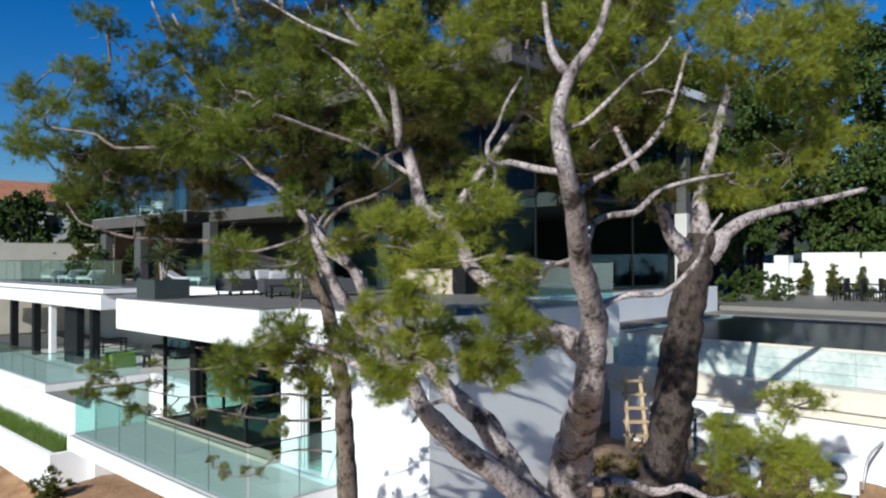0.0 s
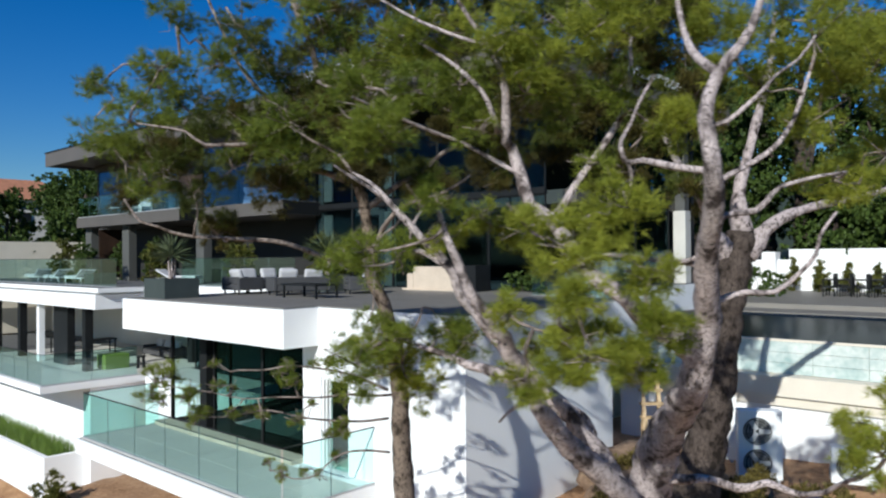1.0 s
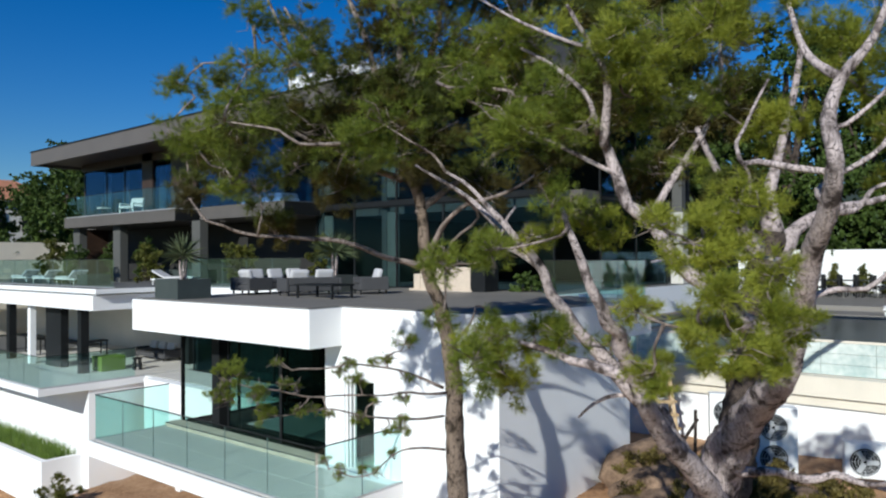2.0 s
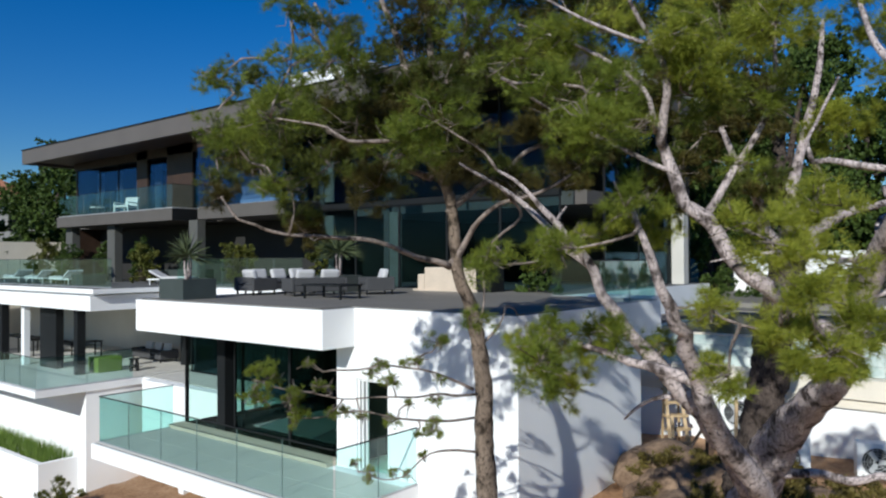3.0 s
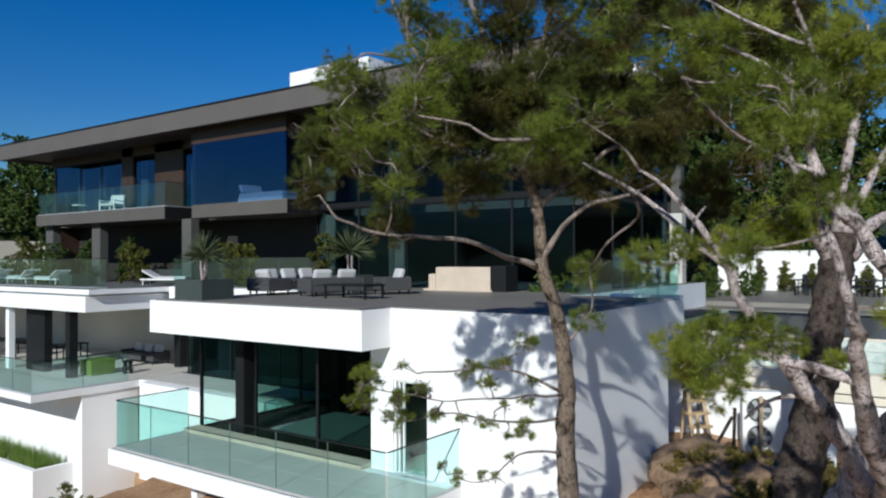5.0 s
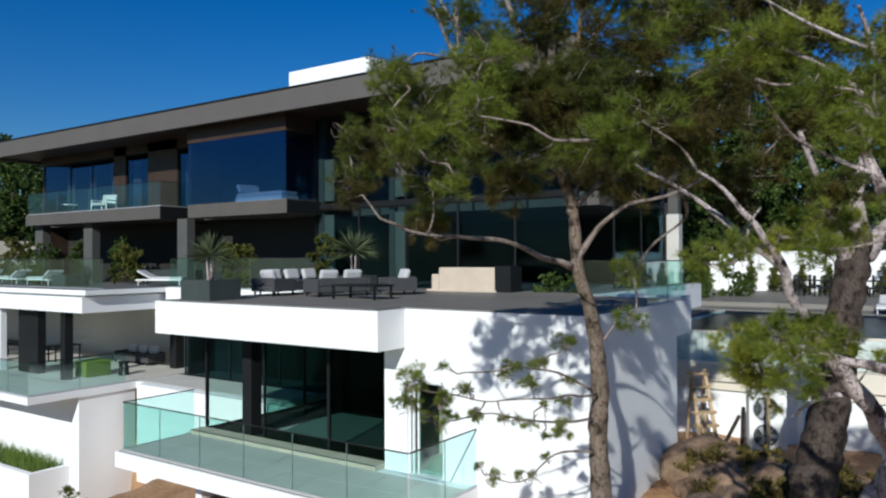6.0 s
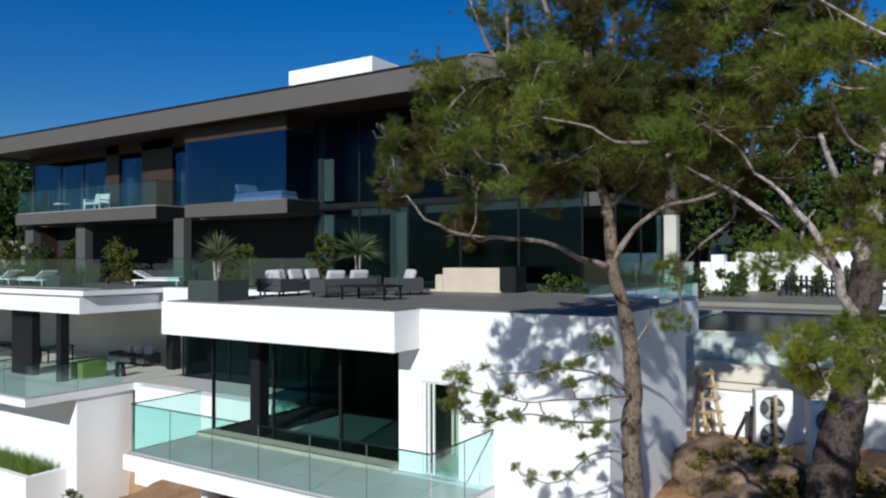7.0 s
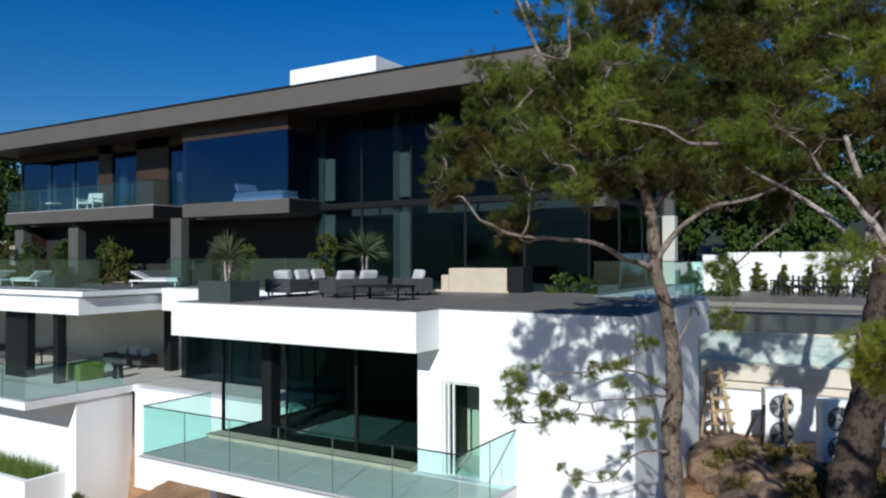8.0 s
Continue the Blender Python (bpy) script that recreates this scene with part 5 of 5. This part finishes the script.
wall("wall_garden", boxes((9.0, 30.0, 51.0, 51.4, -3.0, 2.6), (21.0, 21.3, 45.0, 51.0, DECK, 2.9)), CREAM, "cream garden wall behind the deck planting")


def lounger(at, rz, label, group):
    t = empty("sun_lounger", at, label, "lounger", group)
    m = Matrix.Translation(at) @ Matrix.Rotation(radians(rz), 4, 'Z')

    def p(nm, mt, rot, ox, *d):
        bm = boxm(*d, bevel=0.02)
        bm.transform(m @ Matrix.Translation((ox, 0, 0.30)) @ Matrix.Rotation(radians(rot), 4, 'Y'))
        return part(nm, bm, mt, t)
    p("mattress", CUSHION, 0, 0, 0, 1.3, -0.33, 0.33, -0.04, 0.05)
    p("backrest", CUSHION, 28, 0, -0.62, 0, -0.33, 0.33, -0.03, 0.05)
    p("frame", WHITEPAINT, 0, 0, -0.6, 1.32, -0.35, 0.35, -0.10, -0.04)
    for sx in (-0.5, 1.2):
        for sy in (-0.3, 0.3):
            p("leg", WHITEPAINT, 0, 0, sx - 0.02, sx + 0.02, sy - 0.02, sy + 0.02, -0.30, -0.10)
    return t


bed = empty("daybed", (16.3, 25.9, 3.69), "low white daybed with pillows behind the glass bay", "daybed")
part("base", boxm(15.85, 16.75, 25.0, 27.6, 3.69, 3.87, bevel=0.02), WHITEPAINT, bed)
part("mattress", boxm(15.87, 16.73, 25.03, 27.57, 3.87, 4.05, bevel=0.05), CUSHION, bed)
for px, tilt in ((16.05, 58), (16.5, 66)):
    bm = boxm(-0.19, 0.19, -0.30, 0.30, -0.07, 0.07, bevel=0.05)
    bm.transform(Matrix.Translation((px, 27.3, 4.22)) @ Matrix.Rotation(radians(90), 4, 'Z') @ Matrix.Rotation(radians(-tilt), 4, 'Y'))
    part("pillow", bm, CUSHION, bed, "pale loose pillow")


def lounge_chair(at, rz):
    t = empty("lounge_chair", at, "small white lounge chair on the balcony", "chair")
    m = Matrix.Translation(at) @ Matrix.Rotation(radians(rz), 4, 'Z')

    def p(nm, mt, *d, tilt=0, lift=0.0, back=0.0, bevel=0.02):
        bm = boxm(*d, bevel=bevel)
        bm.transform(m @ Matrix.Translation((0, back, lift)) @ Matrix.Rotation(radians(tilt), 4, 'X'))
        part(nm, bm, mt, t)
    p("seat", CUSHION, -0.38, 0.38, -0.38, 0.36, 0.30, 0.42, bevel=0.03)
    p("backrest", CUSHION, -0.38, 0.38, -0.06, 0.06, 0.0, 0.46, tilt=-14, lift=0.40, back=0.36, bevel=0.03)
    for sx in (-0.40, 0.40):
        p("armrest", WHITEPAINT, sx - 0.03, sx + 0.03, -0.36, 0.38, 0.52, 0.57)
        for sy in (-0.33, 0.35):
            p("leg", WHITEPAINT, sx - 0.025, sx + 0.025, sy - 0.025, sy + 0.025, 0.0, 0.53, bevel=0)
    return t


lounge_chair((16.0, 37.0, 3.69), -70)
for x, y, r in ((12.6, 35.4, 90), (12.7, 38.2, 90), (12.8, 41.0, 90), (14.4, 30.8, -60)):
    lounger((x, y, Z), r, "white cushioned sun lounger behind the glass railing", "sun loungers on the deck")
low_table((16.0, 39.9, 3.69), 0.5, 0.5, 0.5, WHITEPAINT, "small square white balcony table")

# covered terrace of the lower storey
g = empty("green_cube_seat", (12.2, 31.4, -2.99), "lime green upholstered cube seat on the terrace", "seat")
part("cushion", boxm(11.7, 12.7, 31.05, 31.85, -2.99, -2.40, bevel=0.04), LIME, g)
g = empty("side_stool", (12.95, 30.6, -2.99), "small black drum stool on pale paving", "stool")
bm = bmesh.new()
bmesh.ops.create_cone(bm, cap_ends=True, segments=20, radius1=0.2, radius2=0.2, depth=0.05, matrix=Matrix.Translation((12.95, 30.6, -2.52)))
part("seat", bm, DARK, g)
for k in range(4):
    a = k * math.pi / 2 + 0.4
    bm = bmesh.new()
    add_tube(bm, [(12.95 + 0.17 * math.cos(a), 30.6 + 0.17 * math.sin(a), -2.99, 0.06), (12.95 + 0.12 * math.cos(a), 30.6 + 0.12 * math.sin(a), -2.54, 0.06)], 8)
    part("leg", bm, DARK, g)
sofa((15.2, 33.0, -2.99), -90, 3, "long dark outdoor sofa by the plaster wall")
low_table((13.9, 36.6, -2.99), 1.2, 0.7, 0.7, DARK, "slim dark table on the covered terrace")
low_table((12.9, 39.6, -2.99), 1.0, 1.8, 0.75, DARK, "dark dining table on the covered terrace")


# ---- pool deck ----
def chair(at, rz):
    t = empty("dining_chair", at, "black outdoor dining chair at the long table", "chair", "chairs round the long table")
    m = Matrix.Translation(at) @ Matrix.Rotation(radians(rz), 4, 'Z')

    def p(nm, *d):
        bm = boxm(*d)
        bm.transform(m)
        part(nm, bm, DARK, t)
    p("seat", -0.29, 0.29, -0.25, 0.25, 0.38, 0.47)
    p("backrest", -0.29, 0.29, 0.19, 0.25, 0.47, 0.98)
    for sx in (-0.23, 0.23):
        for sy in (-0.23, 0.23):
            p("leg", sx - 0.02, sx + 0.02, sy - 0.02, sy + 0.02, 0, 0.42)
    return t


tb = low_table((35.9, 7.6, -0.42), 1.1, 6.4, 0.75, DARK, "long black dining table by the garden wall")
first = chair((35.0, 4.9, -0.42), 90)
for i in range(9):
    for x, r in ((35.0, 90), (36.8, -90)):
        if i or x > 36:
            copy_thing(first, pose(x, 4.9 + i * 0.68, -0.42, 0, 0, r))
for i in range(14):
    rng = random.Random(300 + i)
    y = -3.5 + i * 1.28
    x = 39.2 + rng.uniform(-0.1, 0.1)
    h = rng.uniform(1.35, 1.75)
    c = empty("cypress_shrub", (x, y, -0.42), "slim olive-green conical shrub before white wall", "shrub", "shrubs along the white wall")
    smooth(part("stem", _tube([(x, y, -0.42, 0.04), (x, y, 0.3, 0.025), (x, y, -0.42 + h * 0.9, 0.01)], 6), BARK_DARK, c))
    pads = [(x + rng.gauss(0, 0.06), y + rng.gauss(0, 0.06), -0.42 + h * q, 0.50 * (1.12 - q)) for q in (0.15, 0.28, 0.4, 0.52, 0.64, 0.75, 0.86, 0.95)]
    tagged(leaves_part("foliage", foliage(pads, rng, 700, 0.12, 0.03, 6, 1.1, 8), 5, HEDGE, c), kind="stuff")
for k, (x, y) in enumerate(((33.4, 12.6), (31.5, 13.8), (38.5, 15.6))):
    hedge("shrub", x - 0.4, x + 0.4, y - 0.5, y + 0.5, -0.4, 0.9, 70 + k, "small leafy shrub on the pool deck", LEAF, category="shrub")
lounger((27.4, 6.0, -0.59), 180, "low white lounger on the pool deck", "pool loungers")
lounger((27.4, 3.6, -0.59), 180, "low white lounger on the pool deck", "pool loungers")

# ---- yard under the pool: ladder, air units, rocks ----
gz = -3.45
lad = empty("step_ladder", (16.3, 9.6, gz), "pale wooden step ladder leaning by the white pier", "ladder")


def beam(a, b, w, d=None):
    """A square bar between two points."""
    bm = bmesh.new()
    add_tube(bm, [(*a, w), (*b, w)], 4)
    return bm


for s in (-0.24, 0.24):
    part("rail", beam((15.75 + s * 0.7, 9.35 - s * 0.7, gz), (16.15 + s * 0.55, 9.75 - s * 0.55, gz + 1.95), 0.06), WOOD, lad)
    part("prop", beam((16.75 + s * 0.7, 10.0 - s * 0.7, gz), (16.2 + s * 0.5, 9.75 - s * 0.5, gz + 1.9), 0.045), WOOD, lad)
for i in range(6):
    q = 0.12 + i * 0.165
    c = Vector((15.75, 9.35, gz)).lerp(Vector((16.15, 9.75, gz + 1.95)), q)
    w = 0.24 * (1 - 0.2 * q)
    part("tread", boxes((-0.09, 0.09, -w * 1.4, w * 1.4, -0.03, 0.03)), WOOD, lad).matrix_local = Matrix.Translation(c - Vector(lad.location)) @ Matrix.Rotation(radians(45), 4, 'Z')


def air_unit(at, rz, fans, label):
    t = empty("air_conditioner", at, label, "air conditioner", "air units under the pool")
    m = Matrix.Translation(at) @ Matrix.Rotation(radians(rz), 4, 'Z')
    H = 0.72 * fans + 0.1
    bm = boxm(-0.45, 0.45, -0.17, 0.17, 0.06, H, bevel=0.02)
    bm.transform(m)
    part("casing", bm, WHITEPAINT, t, "off-white metal casing")
    for k in (-0.35, 0.35):
        bm = boxm(k - 0.04, k + 0.04, -0.18, 0.18, 0, 0.06)
        bm.transform(m)
        part("foot", bm, STEEL, t)
    for f in range(fans):
        c = Matrix.Translation((-0.06, -0.175, 0.42 + f * 0.68)) @ Matrix.Rotation(radians(90), 4, 'X')
        bm = bmesh.new()
        bmesh.ops.create_cone(bm, cap_ends=True, segments=32, radius1=0.29, radius2=0.29, depth=0.02, matrix=m @ c)
        fan = part("fan_opening", bm, DARK, t, "black round fan opening")
        bm = bmesh.new()
        for r in (0.08, 0.14, 0.20, 0.26, 0.30):
            pts = [(*(m @ c @ Vector((r * math.cos(a), r * math.sin(a), 0.02))), 0.006) for a in np.linspace(0, 2 * math.pi, 25)]
            add_tube(bm, pts, 4, cap=False)
        for a in np.linspace(0, 2 * math.pi, 9)[:-1]:
            add_tube(bm, [(*(m @ c @ Vector((0.04 * math.cos(a), 0.04 * math.sin(a), 0.02))), 0.005), (*(m @ c @ Vector((0.30 * math.cos(a), 0.30 * math.sin(a), 0.02))), 0.005)], 4)
        part("guard", bm, STEEL, fan, "wire fan guard")
        for b in range(3):
            bm = boxm(0.03, 0.26, -0.05, 0.05, 0.008, 0.014)
            bm.transform(m @ c @ Matrix.Rotation(b * 2.1, 4, 'Z'))
            part("fan_blade", bm, STEEL, fan)
    return t


air_unit((15.3, 6.75, gz), -60, 2, "tall two-fan air conditioner by the white wall")
air_unit((16.3, 8.1, gz), -65, 2, "tall two-fan air conditioner beside the ladder")
air_unit((16.2, 5.1, gz), -70, 1, "square air conditioner under the pool wall")
air_unit((16.9, 3.6, gz), -75, 2, "tall two-fan air conditioner by the white wall")
pipe = bmesh.new()
for q in range(4):
    add_tube(pipe, spline([(17.9, 4.6 - q * 0.5, -2.6, 0.03), (17.2, 4.7 - q * 0.5, -2.8, 0.03), (16.9, 4.75 - q * 0.5, gz, 0.03)], 0.2), 7)
tagged(smooth(part("pipe", pipe, STEEL)), "grey conduit bends running down the pool wall", "pipe", kind="stuff")
for k, (a, b) in enumerate((((15.0, 9.2, gz), (15.1, 9.3, -2.4)), ((14.9, 8.4, gz), (14.7, 8.3, -2.1)), ((15.4, 7.9, gz), (15.5, 7.9, -1.9)), ((14.4, 8.9, gz), (15.6, 8.6, -2.5)))):
    tagged(part("timber_post", beam(a, b, 0.05), BARK_DARK if k % 2 else WOOD), "rough timber post standing in the yard", "post", "posts in the yard")


def rock(at, r, seed):
    rng = random.Random(seed)
    bm = bmesh.new()
    bmesh.ops.create_icosphere(bm, subdivisions=3, radius=1.0)
    o = Vector((rng.uniform(-9, 9), rng.uniform(-9, 9), rng.uniform(-9, 9)))
    sx, sy, sz = r * rng.uniform(0.8, 1.4), r * rng.uniform(0.8, 1.3), r * rng.uniform(0.5, 0.8)
    for v in bm.verts:
        k = 1 + 0.35 * noise.noise(v.co * 1.3 + o) + 0.12 * noise.noise(v.co * 4 + o)
        v.co = Vector((v.co.x * sx * k, v.co.y * sy * k, v.co.z * sz * k)) + Vector(at)
    return tagged(smooth(part("rock", bm, ROCK)), "rough brown rock lying on the slope", "rock", "rocks on the slope")


rng = random.Random(9)
for i in range(44):
    x, y = rng.uniform(9.4, 15.0), rng.uniform(3.5, 9.2)
    rock((x, y, ground_height(x, y) + 0.08), rng.uniform(0.18, 0.6), 500 + i)
for i, (x, y, r) in enumerate(((13.5, 8.9, 0.9), (12.6, 8.4, 0.85), (13.9, 7.9, 0.7), (11.8, 7.6, 0.8), (12.9, 7.3, 0.75), (10.9, 8.2, 0.7))):
    rock((x, y, ground_height(x, y) + 0.15), r, 580 + i)
for i in range(10):
    x, y = rng.uniform(6.0, 8.6), rng.uniform(26.5, 36.0)
    rock((x, y, ground_height(x, y) + 0.05), rng.uniform(0.2, 0.5), 540 + i)


def dry_shrub(x, y, r, seed, material=HEDGE, lift=0.0):
    rng = random.Random(seed)
    z = ground_height(x, y) + lift
    t = empty("shrub", (x, y, z), "dry olive-green shrub on the bare slope", "shrub", "shrubs on the slope")
    pads = [(x + rng.gauss(0, r * 0.5), y + rng.gauss(0, r * 0.5), z + abs(rng.gauss(r * 0.5, r * 0.35)), r * rng.uniform(0.3, 0.5)) for _ in range(9)]
    bm = bmesh.new()
    for p in pads:
        add_tube(bm, [(x, y, z - 0.1, 0.025), ((x + p[0]) / 2 + 0.05, (y + p[1]) / 2, (z + p[2]) / 2, 0.015), (p[0], p[1], p[2], 0.006)], 5)
    tagged(part("stem", bm, BARK_DARK, t), kind="stuff")
    tagged(leaves_part("foliage", foliage(pads, rng, 900, 0.11, 0.016, 8, 0.9, 9), 5, material, t), kind="stuff")
    return t


for i, (x, y, r, l) in enumerate(((6.9, 23.6, 0.6, -0.1), (9.8, 6.4, 0.6, 0), (12.6, 6.6, 0.5, 0), (13.9, 7.6, 0.4, 0), (9.7, 4.6, 0.6, 0), (11.4, 8.3, 0.5, 0), (9.6, 8.6, 0.5, 0), (13.2, 5.4, 0.4, 0), (12.8, 8.7, 0.5, 0.3), (10.4, 7.6, 0.6, 0), (12.0, 5.6, 0.8, 0), (13.6, 6.4, 0.7, 0), (12.9, 4.6, 0.8, 0), (14.2, 5.3, 0.6, 0), (11.8, 6.9, 0.7, 0), (13.3, 7.9, 0.6, 0.2))):
    dry_shrub(x, y, r, 600 + i, DRYLEAF if i else HEDGE, l)

# distant neighbour house with tiled roof
nb = empty("neighbour_house", (24, 92, -2), "distant plastered house with terracotta tiled roof", "house")
part("body", boxm(16, 34, 88, 98, -4, 8.0), PLASTER, nb)
bm = bmesh.new()
v = [bm.verts.new(c) for c in ((15.4, 87.4, 8.0), (34.6, 87.4, 8.0), (34.6, 98.6, 8.0), (15.4, 98.6, 8.0), (19, 93, 10.6), (31, 93, 10.6))]
for fc in ((0, 1, 5, 4), (1, 2, 5), (2, 3, 4, 5), (3, 0, 4), (3, 2, 1, 0)):
    bm.faces.new([v[i] for i in fc])
part("roof", bm, TERRACOTTA, nb, "terracotta roof")
for i in range(5):
    part("window", boxm(18 + i * 3, 19.4 + i * 3, 87.9, 87.995, 4.6, 6.6), DARK, nb)
